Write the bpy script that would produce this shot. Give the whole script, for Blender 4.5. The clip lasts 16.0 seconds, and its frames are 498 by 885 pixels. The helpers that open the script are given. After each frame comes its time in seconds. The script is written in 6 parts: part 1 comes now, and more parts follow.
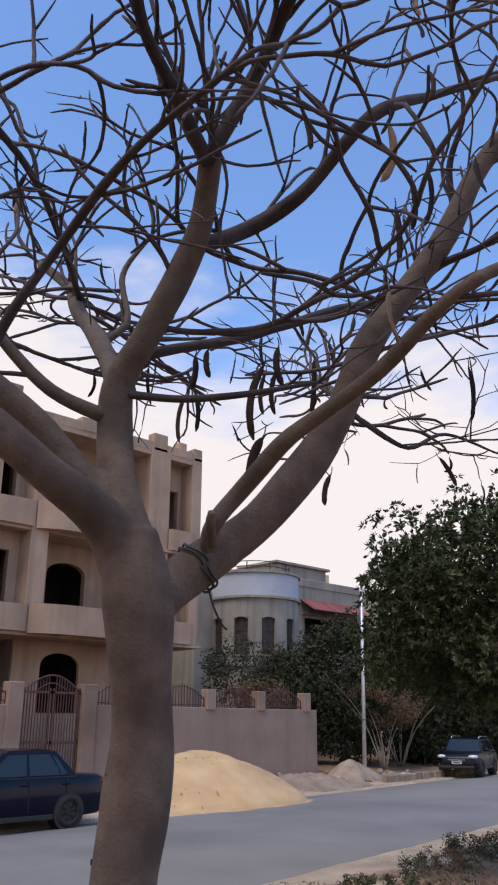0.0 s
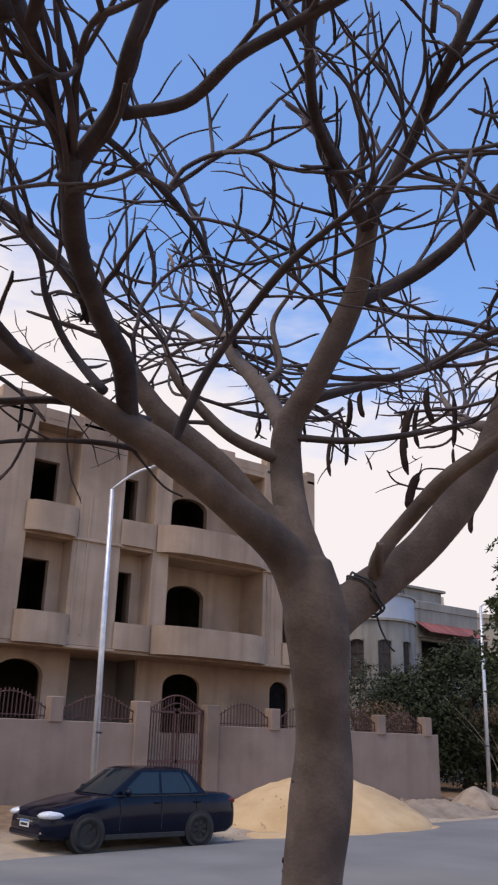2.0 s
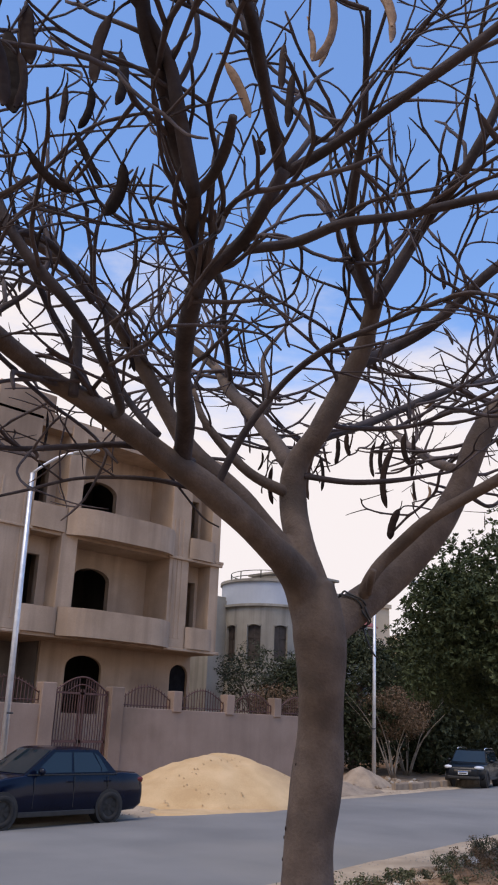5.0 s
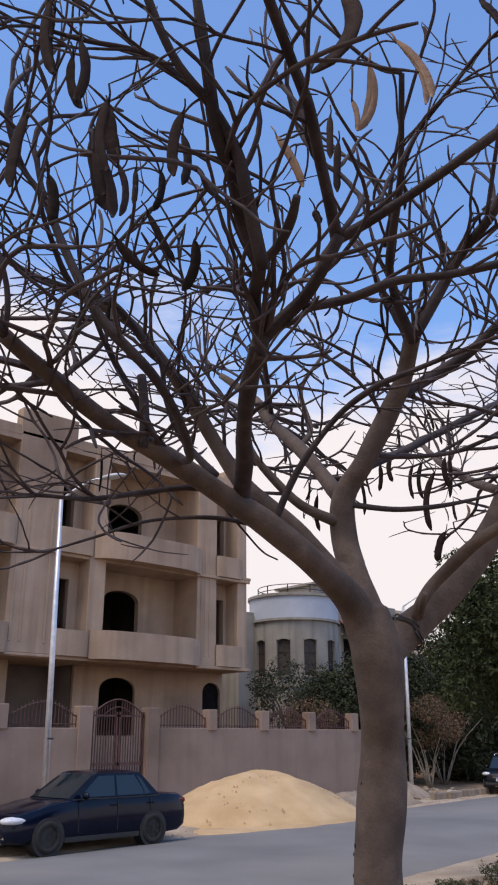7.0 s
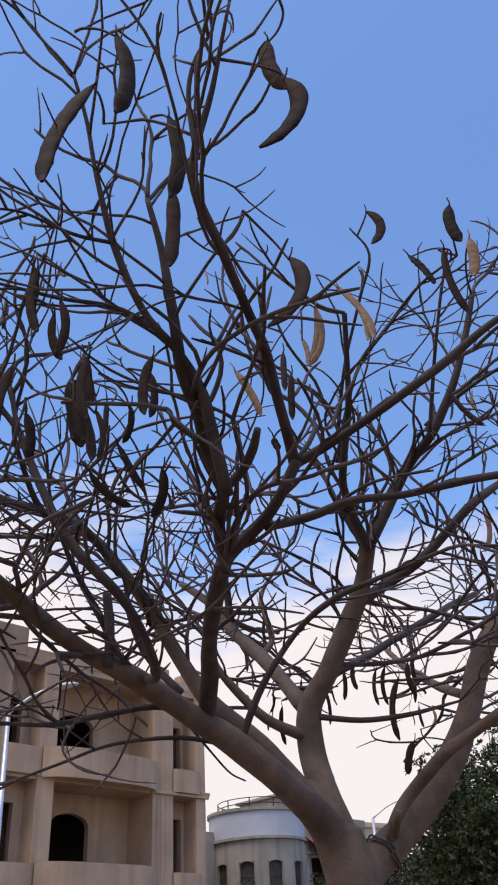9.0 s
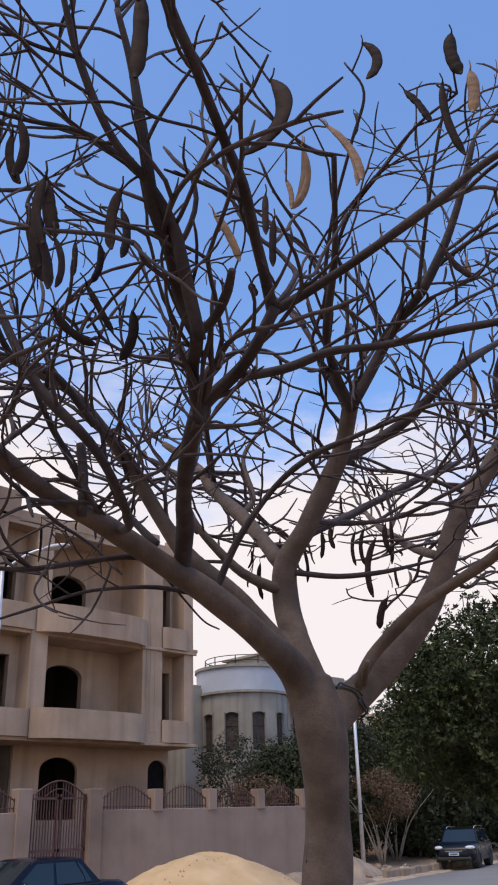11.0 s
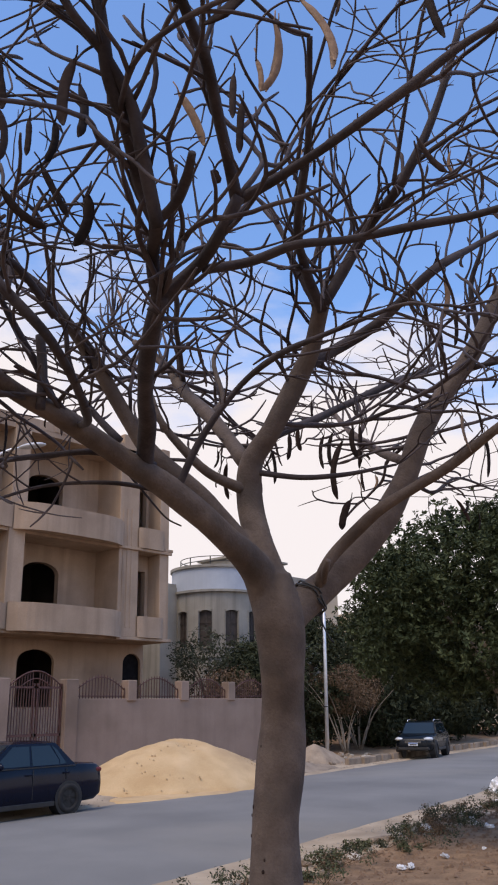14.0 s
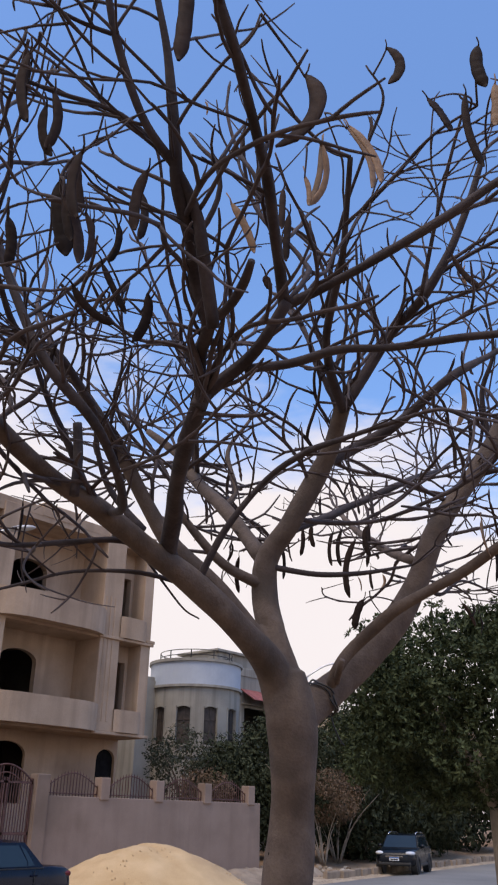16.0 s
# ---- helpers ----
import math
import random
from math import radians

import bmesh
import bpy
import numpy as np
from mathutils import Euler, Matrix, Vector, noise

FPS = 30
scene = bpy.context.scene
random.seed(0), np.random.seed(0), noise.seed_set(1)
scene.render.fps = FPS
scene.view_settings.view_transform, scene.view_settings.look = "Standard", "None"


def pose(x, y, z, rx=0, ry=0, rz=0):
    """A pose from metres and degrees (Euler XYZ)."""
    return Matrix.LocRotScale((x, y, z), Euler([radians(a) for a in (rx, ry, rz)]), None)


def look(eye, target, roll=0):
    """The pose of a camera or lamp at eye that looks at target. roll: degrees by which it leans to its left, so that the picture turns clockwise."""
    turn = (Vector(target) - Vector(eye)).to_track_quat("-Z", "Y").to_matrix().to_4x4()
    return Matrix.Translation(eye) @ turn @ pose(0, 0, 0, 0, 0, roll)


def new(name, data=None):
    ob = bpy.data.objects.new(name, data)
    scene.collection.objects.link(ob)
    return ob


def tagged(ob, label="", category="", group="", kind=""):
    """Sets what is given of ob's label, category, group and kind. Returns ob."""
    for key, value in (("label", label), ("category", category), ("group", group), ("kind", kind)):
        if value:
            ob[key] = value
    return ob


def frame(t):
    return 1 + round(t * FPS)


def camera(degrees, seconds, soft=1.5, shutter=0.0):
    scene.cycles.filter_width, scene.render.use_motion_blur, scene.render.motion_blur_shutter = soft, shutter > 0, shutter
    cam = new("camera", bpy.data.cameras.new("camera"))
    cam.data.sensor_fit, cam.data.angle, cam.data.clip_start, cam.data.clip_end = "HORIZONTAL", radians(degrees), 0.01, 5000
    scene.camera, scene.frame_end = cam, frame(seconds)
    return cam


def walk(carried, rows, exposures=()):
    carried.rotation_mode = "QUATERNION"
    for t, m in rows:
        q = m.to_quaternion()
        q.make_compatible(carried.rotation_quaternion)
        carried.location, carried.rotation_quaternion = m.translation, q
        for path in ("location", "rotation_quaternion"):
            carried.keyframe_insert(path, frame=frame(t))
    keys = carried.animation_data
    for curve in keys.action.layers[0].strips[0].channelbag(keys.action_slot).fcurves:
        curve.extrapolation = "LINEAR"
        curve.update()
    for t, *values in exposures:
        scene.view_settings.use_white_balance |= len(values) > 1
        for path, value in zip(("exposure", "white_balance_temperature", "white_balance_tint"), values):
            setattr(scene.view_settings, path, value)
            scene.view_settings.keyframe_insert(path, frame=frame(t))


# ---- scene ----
cam = camera(33.6, 16.0, soft=2.0, shutter=0.15)
PATH = [
    (0, (1.916, 0.306, 2.067), (3.227, 1.674, 2.708), 0.4),
    (0.5, (1.7, 0.394, 2.04), (2.984, 1.762, 2.732), -0.3),
    (1, (1.566, 0.427, 2.037), (2.823, 1.814, 2.741), 0.3),
    (1.5, (1.529, 0.338, 2.042), (2.746, 1.771, 2.722), 1.3),
    (2, (1.468, 0.198, 2.02), (2.573, 1.718, 2.705), 1.6),
    (2.5, (1.326, 0.112, 2.051), (2.313, 1.617, 2.923), 1.9),
    (3, (1.063, 0.115, 2.033), (2.067, 1.569, 2.969), 1.7),
    (3.5, (0.971, 0.182, 2.034), (2.149, 1.64, 2.73), 2.2),
    (3.7, (0.929, 0.161, 2.016), (2.211, 1.586, 2.586), 1.4),
    (5.8, (0.367, -0.033, 2.067), (1.66, 1.322, 2.769), 1.7),
    (6, (0.36, -0.054, 2.071), (1.631, 1.327, 2.762), 0.8),
    (6.5, (0.306, -0.068, 2.079), (1.56, 1.335, 2.756), 0.2),
    (7, (0.208, -0.014, 2.087), (1.476, 1.374, 2.768), -0.2),
    (7.5, (0.113, -0.033, 2.109), (1.378, 1.263, 2.957), 0.7),
    (8, (0.053, -0.045, 2.1), (1.288, 1.172, 3.095), -0.2),
    (8.5, (0.082, -0.06, 2.125), (1.3, 1.134, 3.169), -1.9),
    (9, (0.074, -0.093, 2.114), (1.286, 1.057, 3.213), -3.5),
    (9.5, (0.134, -0.069, 2.089), (1.417, 1.157, 3.011), -4.4),
    (9.7, (0.208, -0.083, 2.076), (1.502, 1.201, 2.898), -2.8),
    (11.8, (0.231, -0.034, 2.08), (1.582, 1.179, 2.919), -1.1),
    (12, (0.249, -0.044, 2.081), (1.619, 1.158, 2.904), -1.1),
    (12.5, (0.318, -0.085, 2.061), (1.753, 1.119, 2.761), -1.4),
    (13, (0.379, -0.126, 2.054), (1.828, 1.092, 2.7), -2.6),
    (13.5, (0.361, -0.133, 2.053), (1.786, 1.12, 2.682), -2.2),
    (14, (0.311, -0.072, 2.058), (1.719, 1.207, 2.676), -1.0),
    (14.5, (0.257, -0.01, 2.052), (1.669, 1.272, 2.652), 0.1),
    (15, (0.223, 0.033, 2.041), (1.66, 1.298, 2.619), 0.8),
    (15.5, (0.176, 0.035, 2.037), (1.599, 1.265, 2.717), 0.9),
    (16, (0.133, 0.037, 2.051), (1.504, 1.237, 2.876), 1.2),
]
walk(cam, [(t, look(eye, target, roll)) for t, eye, target, roll in PATH],
     exposures=[(0.0, 0.29, 7700, 10), (16.0, 0.29, 7700, 10)])

# ---- sky and sun ----
world = bpy.data.worlds.new("world")
scene.world = world
world.use_nodes = True
wn, wl = world.node_tree.nodes, world.node_tree.links
wn.clear()


def wnode(kind, **inputs):
    n = wn.new(kind)
    for k, v in inputs.items():
        n.inputs[k].default_value = v
    return n


sky = wn.new("ShaderNodeTexSky")
sky.sky_type, sky.sun_disc = "NISHITA", False
sky.sun_elevation, sky.sun_rotation = radians(64), radians(257)
sky.air_density, sky.dust_density, sky.ozone_density = 1.0, 0.6, 2.2
coord = wn.new("ShaderNodeTexCoord")
split = wn.new("ShaderNodeSeparateXYZ")
wl.new(coord.outputs["Generated"], split.inputs[0])
stretch = wn.new("ShaderNodeMapping")
stretch.inputs["Scale"].default_value = (1.6, 1.6, 5.0)
wl.new(coord.outputs["Generated"], stretch.inputs[0])
puffs = wnode("ShaderNodeTexNoise", Scale=2.2, Detail=7.0, Roughness=0.55)
wl.new(stretch.outputs[0], puffs.inputs["Vector"])
lift = wn.new("ShaderNodeMath")
lift.operation = "MULTIPLY_ADD"
lift.inputs[1].default_value, lift.inputs[2].default_value = 0.44, -0.22
wl.new(puffs.outputs["Fac"], lift.inputs[0])
height = wn.new("ShaderNodeMath")
height.operation = "ADD"
wl.new(split.outputs["Z"], height.inputs[0])
wl.new(lift.outputs[0], height.inputs[1])
cloud = wn.new("ShaderNodeMapRange")
cloud.interpolation_type = "SMOOTHSTEP"
cloud.inputs["From Min"].default_value, cloud.inputs["From Max"].default_value = 0.50, 0.35
across = wn.new("ShaderNodeMath")
across.operation = "SUBTRACT"
wl.new(split.outputs["X"], across.inputs[0])
wl.new(split.outputs["Y"], across.inputs[1])
slope = wn.new("ShaderNodeMath")
slope.operation = "MULTIPLY_ADD"
slope.inputs[1].default_value = 0.16
wl.new(across.outputs[0], slope.inputs[0])
wl.new(height.outputs[0], slope.inputs[2])
wl.new(slope.outputs[0], cloud.inputs["Value"])
mixed = wn.new("ShaderNodeMix")
mixed.data_type = "RGBA"
wl.new(cloud.outputs[0], mixed.inputs["Factor"])
tint = wn.new("ShaderNodeMix")
tint.data_type, tint.blend_type = "RGBA", "MULTIPLY"
tint.inputs["Factor"].default_value = 1.0
tint.inputs["B"].default_value = (0.93, 1.25, 1.70, 1)
wl.new(sky.outputs[0], tint.inputs["A"])
wl.new(tint.outputs["Result"], mixed.inputs["A"])
mixed.inputs["B"].default_value = (4.8, 4.85, 5.65, 1)
back = wnode("ShaderNodeBackground", Strength=0.15)
wl.new(mixed.outputs["Result"], back.inputs["Color"])
wout = wn.new("ShaderNodeOutputWorld")
wl.new(back.outputs[0], wout.inputs["Surface"])

sun = new("sun", bpy.data.lights.new("sun", "SUN"))
sun.data.energy, sun.data.angle, sun.data.color = 1.5, radians(30), (1.0, 0.86, 0.72)
sun.matrix_world = look((0, 0, 0), (0.43, 0.10, -0.90))


# ---- materials ----
def mat(name, a, b, scale=4.0, rough=0.85, bump=0.15, grain=60.0, metal=0.0, stain=None, spread=0.0, streak=0.0):
    """A surface that varies between the colours a and b at two scales; stain: a third colour in patches."""
    m = bpy.data.materials.new(name)
    m.use_nodes = True
    nt = m.node_tree
    bs = nt.nodes["Principled BSDF"]
    tc = nt.nodes.new("ShaderNodeTexCoord")
    n1 = nt.nodes.new("ShaderNodeTexNoise")
    n1.inputs["Scale"].default_value, n1.inputs["Detail"].default_value = scale, 6
    n2 = nt.nodes.new("ShaderNodeTexNoise")
    n2.inputs["Scale"].default_value, n2.inputs["Detail"].default_value = grain, 4
    for n in (n1, n2):
        nt.links.new(tc.outputs["Object"], n.inputs["Vector"])
    add = nt.nodes.new("ShaderNodeMath")
    add.operation = "MULTIPLY_ADD"
    add.inputs[1].default_value = 0.35
    nt.links.new(n2.outputs["Fac"], add.inputs[0])
    nt.links.new(n1.outputs["Fac"], add.inputs[2])
    ramp = nt.nodes.new("ShaderNodeValToRGB")
    ramp.color_ramp.elements[0].position, ramp.color_ramp.elements[1].position = 0.48, 0.88
    ramp.color_ramp.elements[0].color, ramp.color_ramp.elements[1].color = (*a, 1), (*b, 1)
    nt.links.new(add.outputs[0], ramp.inputs[0])
    colour = ramp.outputs[0]
    if stain:
        n3 = nt.nodes.new("ShaderNodeTexNoise")
        n3.inputs["Scale"].default_value, n3.inputs["Detail"].default_value = scale * 0.37, 8
        nt.links.new(tc.outputs["Object"], n3.inputs["Vector"])
        r3 = nt.nodes.new("ShaderNodeMapRange")
        r3.inputs["From Min"].default_value, r3.inputs["From Max"].default_value = 0.52, 0.72
        nt.links.new(n3.outputs["Fac"], r3.inputs["Value"])
        mx = nt.nodes.new("ShaderNodeMix")
        mx.data_type = "RGBA"
        nt.links.new(r3.outputs[0], mx.inputs["Factor"])
        nt.links.new(colour, mx.inputs["A"])
        mx.inputs["B"].default_value = (*stain, 1)
        colour = mx.outputs["Result"]
    if streak:
        run = nt.nodes.new("ShaderNodeMapping")
        run.inputs["Scale"].default_value = (2.6, 2.6, 0.16)
        nt.links.new(tc.outputs["Object"], run.inputs[0])
        n5 = nt.nodes.new("ShaderNodeTexNoise")
        n5.inputs["Scale"].default_value, n5.inputs["Detail"].default_value = 1.0, 7
        nt.links.new(run.outputs[0], n5.inputs["Vector"])
        r5 = nt.nodes.new("ShaderNodeMapRange")
        r5.inputs["From Min"].default_value, r5.inputs["From Max"].default_value = 0.48, 0.72
        r5.inputs["To Max"].default_value = streak
        nt.links.new(n5.outputs["Fac"], r5.inputs["Value"])
        m5 = nt.nodes.new("ShaderNodeMix")
        m5.data_type = "RGBA"
        nt.links.new(r5.outputs[0], m5.inputs["Factor"])
        nt.links.new(colour, m5.inputs["A"])
        m5.inputs["B"].default_value = (a[0] * 0.5, a[1] * 0.48, a[2] * 0.48, 1)
        colour = m5.outputs["Result"]
    if spread:
        info = nt.nodes.new("ShaderNodeObjectInfo")
        hsv = nt.nodes.new("ShaderNodeHueSaturation")
        r4 = nt.nodes.new("ShaderNodeMapRange")
        r4.inputs["To Min"].default_value, r4.inputs["To Max"].default_value = 1 - spread, 1 + spread
        nt.links.new(info.outputs["Random"], r4.inputs["Value"])
        nt.links.new(r4.outputs[0], hsv.inputs["Value"])
        nt.links.new(colour, hsv.inputs["Color"])
        colour = hsv.outputs[0]
    nt.links.new(colour, bs.inputs["Base Color"])
    bs.inputs["Roughness"].default_value, bs.inputs["Metallic"].default_value = rough, metal
    if bump:
        bp = nt.nodes.new("ShaderNodeBump")
        bp.inputs["Strength"].default_value, bp.inputs["Distance"].default_value = bump, 0.02
        nt.links.new(add.outputs[0], bp.inputs["Height"])
        nt.links.new(bp.outputs[0], bs.inputs["Normal"])
    return m


def leaf_mat(name, a, b, rough=0.45):
    m = bpy.data.materials.new(name)
    m.use_nodes = True
    nt = m.node_tree
    bs = nt.nodes["Principled BSDF"]
    geo = nt.nodes.new("ShaderNodeNewGeometry")
    ramp = nt.nodes.new("ShaderNodeValToRGB")
    ramp.color_ramp.elements[0].color, ramp.color_ramp.elements[1].color = (*a, 1), (*b, 1)
    nt.links.new(geo.outputs["Random Per Island"], ramp.inputs[0])
    nt.links.new(ramp.outputs[0], bs.inputs["Base Color"])
    bs.inputs["Roughness"].default_value = rough
    bs.inputs["Specular IOR Level"].default_value = 0.2
    return m


def glass_mat(name, tone):
    """Dark tinted glass that mostly reflects."""
    m = bpy.data.materials.new(name)
    m.use_nodes = True
    bs = m.node_tree.nodes["Principled BSDF"]
    bs.inputs["Base Color"].default_value = (*tone, 1)
    bs.inputs["Roughness"].default_value = 0.04
    bs.inputs["IOR"].default_value = 1.5
    return m


BARK = mat("bark", (0.088, 0.062, 0.049), (0.152, 0.112, 0.089), 9, 0.9, 0.55, 70, stain=(0.07, 0.053, 0.044))
# bark copy darkened to hold the shade of limbs seen from below
SHADE_BARK = mat("shade_bark", (0.028, 0.021, 0.022), (0.070, 0.053, 0.053), 8, 0.9, 0.35, 70)
TWIG = mat("twig_bark", (0.038, 0.029, 0.032), (0.108, 0.083, 0.083), 6, 0.9, 0.1, 50)
POD = mat("pod_skin", (0.016, 0.010, 0.009), (0.042, 0.026, 0.021), 7, 0.75, 0.2, 60, spread=0.45)
POD.node_tree.nodes["Principled BSDF"].inputs["Specular IOR Level"].default_value = 0.15
DRY_POD = mat("dry_pod_skin", (0.15, 0.085, 0.045), (0.28, 0.17, 0.10), 9, 0.7, 0.2, 60, spread=0.3)
PLASTER = mat("tan_plaster", (0.365, 0.258, 0.178), (0.495, 0.358, 0.257), 0.7, 0.92, 0.12, 22, stain=(0.25, 0.172, 0.12), streak=0.42)
WALL_PAINT = mat("wall_plaster", (0.268, 0.19, 0.147), (0.348, 0.253, 0.20), 0.9, 0.92, 0.1, 25, stain=(0.185, 0.132, 0.10), streak=0.2)
# plaster copy, darker and greyer to hold the shade inside the carport
SHADE_PLASTER = mat("shaded_plaster", (0.15, 0.125, 0.11), (0.22, 0.19, 0.165), 1.1, 0.95, 0.12, 25)
# inner walls: the shade of the rooms is put into this dark colour
INNER = mat("shaded_room_wall", (0.10, 0.085, 0.075), (0.15, 0.13, 0.115), 1.0, 0.95, 0.1, 20)
IRON = mat("rust_red_iron", (0.075, 0.034, 0.031), (0.135, 0.066, 0.058), 9, 0.6, 0.1, 60, metal=0.2)
ASPHALT = mat("asphalt", (0.15, 0.145, 0.138), (0.225, 0.216, 0.202), 0.35, 0.95, 0.3, 90, stain=(0.25, 0.228, 0.195))
KERB = mat("pale_stone", (0.34, 0.30, 0.25), (0.5, 0.45, 0.38), 4, 0.95, 0.3, 30, spread=0.25)
SAND = mat("yellow_sand", (0.50, 0.325, 0.16), (0.64, 0.445, 0.245), 1.3, 0.97, 0.6, 30, stain=(0.40, 0.265, 0.145))
DAMP_SAND = mat("damp_sand", (0.36, 0.235, 0.12), (0.5, 0.34, 0.18), 3, 0.97, 0.4, 40)
RUBBLE = mat("rubble_dirt", (0.20, 0.15, 0.108), (0.34, 0.262, 0.19), 2.2, 0.97, 0.5, 30, spread=0.3)
GALV = mat("galvanised_steel", (0.55, 0.56, 0.58), (0.72, 0.73, 0.75), 6, 0.38, 0.03, 40, metal=0.55)
LAMP_GREY = mat("lamp_housing", (0.42, 0.42, 0.43), (0.55, 0.55, 0.56), 8, 0.5, 0.03, 40)
CREAM = mat("cream_paint", (0.30, 0.275, 0.232), (0.385, 0.355, 0.305), 0.9, 0.9, 0.08, 18, stain=(0.27, 0.245, 0.205), streak=0.6)
WHITE_BAND = mat("blue_white_paint", (0.42, 0.46, 0.52), (0.53, 0.57, 0.62), 1.0, 0.85, 0.05, 18, stain=(0.5, 0.53, 0.57))
ROOF_RED = mat("red_roof_tile", (0.20, 0.055, 0.05), (0.33, 0.11, 0.095), 5, 0.8, 0.3, 40, spread=0.25)
FAR_BEIGE = mat("far_beige_paint", (0.52, 0.42, 0.30), (0.62, 0.52, 0.39), 0.4, 0.9, 0.05, 8)
DARK_WOOD = mat("brown_shutter", (0.035, 0.026, 0.022), (0.075, 0.055, 0.045), 5, 0.6, 0.08, 40)
# near black without gloss: the darkness of an unlit room as a colour
SHADE_PANEL = mat("shade_panel", (0.006, 0.006, 0.007), (0.014, 0.014, 0.016), 5, 0.9, 0.0, 40)
SHADE_PANEL.node_tree.nodes["Principled BSDF"].inputs["Specular IOR Level"].default_value = 0.1
NAVY = mat("navy_car_paint", (0.002, 0.004, 0.014), (0.004, 0.007, 0.020), 2, 0.13, 0.0, 20)
NAVY.node_tree.nodes["Principled BSDF"].inputs["Specular IOR Level"].default_value = 0.24
SLATE = mat("slate_car_paint", (0.003, 0.005, 0.008), (0.007, 0.010, 0.015), 2, 0.25, 0.0, 20)
SLATE.node_tree.nodes["Principled BSDF"].inputs["Specular IOR Level"].default_value = 0.24
RUBBER = mat("tyre_rubber", (0.012, 0.012, 0.013), (0.03, 0.028, 0.027), 8, 0.9, 0.1, 50)
TRIM = mat("black_plastic", (0.014, 0.014, 0.015), (0.028, 0.028, 0.028), 8, 0.55, 0.03, 50)
RIM = mat("grey_alloy", (0.03, 0.03, 0.033), (0.06, 0.06, 0.063), 9, 0.4, 0.0, 40, metal=0.8)
CHROME = mat("chrome_trim", (0.6, 0.6, 0.61), (0.75, 0.75, 0.76), 9, 0.15, 0.0, 40, metal=0.9)
HEADLAMP = mat("clear_lamp", (0.55, 0.57, 0.6), (0.75, 0.77, 0.8), 20, 0.12, 0.0, 60)
TAIL_RED = mat("red_lamp", (0.12, 0.01, 0.01), (0.17, 0.02, 0.018), 20, 0.2, 0.0, 60)
PLATE = mat("plate_white", (0.6, 0.62, 0.64), (0.7, 0.71, 0.73), 9, 0.5, 0.0, 40)
PLATE_BAR = mat("plate_blue", (0.05, 0.15, 0.4), (0.07, 0.2, 0.48), 9, 0.5, 0.0, 40)
CAR_GLASS = glass_mat("car_glass", (0.012, 0.022, 0.03))
LITTER = mat("pale_litter", (0.55, 0.55, 0.55), (0.75, 0.75, 0.76), 12, 0.6, 0.2, 60, spread=0.25)
FICUS_LEAF = leaf_mat("ficus_leaf", (0.021, 0.033, 0.013), (0.074, 0.092, 0.040), 0.65)
DARK_LEAF = leaf_mat("dark_leaf", (0.021, 0.028, 0.014), (0.062, 0.070, 0.036), 0.8)
DUSTY_LEAF = leaf_mat("dusty_leaf", (0.035, 0.042, 0.026), (0.085, 0.092, 0.058), 0.85)
DRY_LEAF = leaf_mat("dry_leaf", (0.09, 0.06, 0.035), (0.19, 0.125, 0.08), 0.8)
WEED_LEAF = leaf_mat("weed_leaf", (0.04, 0.048, 0.024), (0.11, 0.115, 0.06), 0.7)
PALE_BARK = mat("pale_trunk", (0.20, 0.165, 0.13), (0.33, 0.28, 0.22), 5, 0.9, 0.3, 60)


def ground_mat():
    """Brown soil on the verge, pale sand by the road, dusty dirt beyond; y of the object runs across the street."""
    m = mat("soil_and_sand", (0.155, 0.09, 0.048), (0.29, 0.178, 0.098), 3.5, 0.97, 0.9, 28)
    nt = m.node_tree
    bs = nt.nodes["Principled BSDF"]
    soil = bs.inputs["Base Color"].links[0].from_socket
    tc = [n for n in nt.nodes if n.type == "TEX_COORD"][0]
    sp = nt.nodes.new("ShaderNodeSeparateXYZ")
    nt.links.new(tc.outputs["Object"], sp.inputs[0])
    ns = nt.nodes.new("ShaderNodeTexNoise")
    ns.inputs["Scale"].default_value, ns.inputs["Detail"].default_value = 1.3, 8
    nt.links.new(tc.outputs["Object"], ns.inputs["Vector"])
    wob = nt.nodes.new("ShaderNodeMath")
    wob.operation = "MULTIPLY_ADD"
    wob.inputs[1].default_value = 1.6
    nt.links.new(ns.outputs["Fac"], wob.inputs[0])
    nt.links.new(sp.outputs["Y"], wob.inputs[2])
    mask = nt.nodes.new("ShaderNodeMapRange")
    mask.interpolation_type = "SMOOTHSTEP"
    mask.inputs["From Min"].default_value, mask.inputs["From Max"].default_value = -1.1, -0.85
    nt.links.new(wob.outputs[0], mask.inputs["Value"])
    pale = nt.nodes.new("ShaderNodeValToRGB")
    pale.color_ramp.elements[0].position, pale.color_ramp.elements[1].position = 0.35, 0.7
    pale.color_ramp.elements[0].color, pale.color_ramp.elements[1].color = (0.33, 0.25, 0.172, 1), (0.48, 0.375, 0.265, 1)
    nt.links.new(ns.outputs["Fac"], pale.inputs[0])
    mx = nt.nodes.new("ShaderNodeMix")
    mx.data_type = "RGBA"
    far = nt.nodes.new("ShaderNodeMapRange")
    far.inputs["From Min"].default_value, far.inputs["From Max"].default_value = 11.0, 9.6
    nt.links.new(wob.outputs[0], far.inputs["Value"])
    both = nt.nodes.new("ShaderNodeMath")
    both.operation = "MULTIPLY"
    nt.links.new(mask.outputs[0], both.inputs[0])
    nt.links.new(far.outputs[0], both.inputs[1])
    nt.links.new(both.outputs[0], mx.inputs["Factor"])
    nt.links.new(soil, mx.inputs["A"])
    nt.links.new(pale.outputs[0], mx.inputs["B"])
    nt.links.new(mx.outputs["Result"], bs.inputs["Base Color"])
    return m


GROUND = ground_mat()
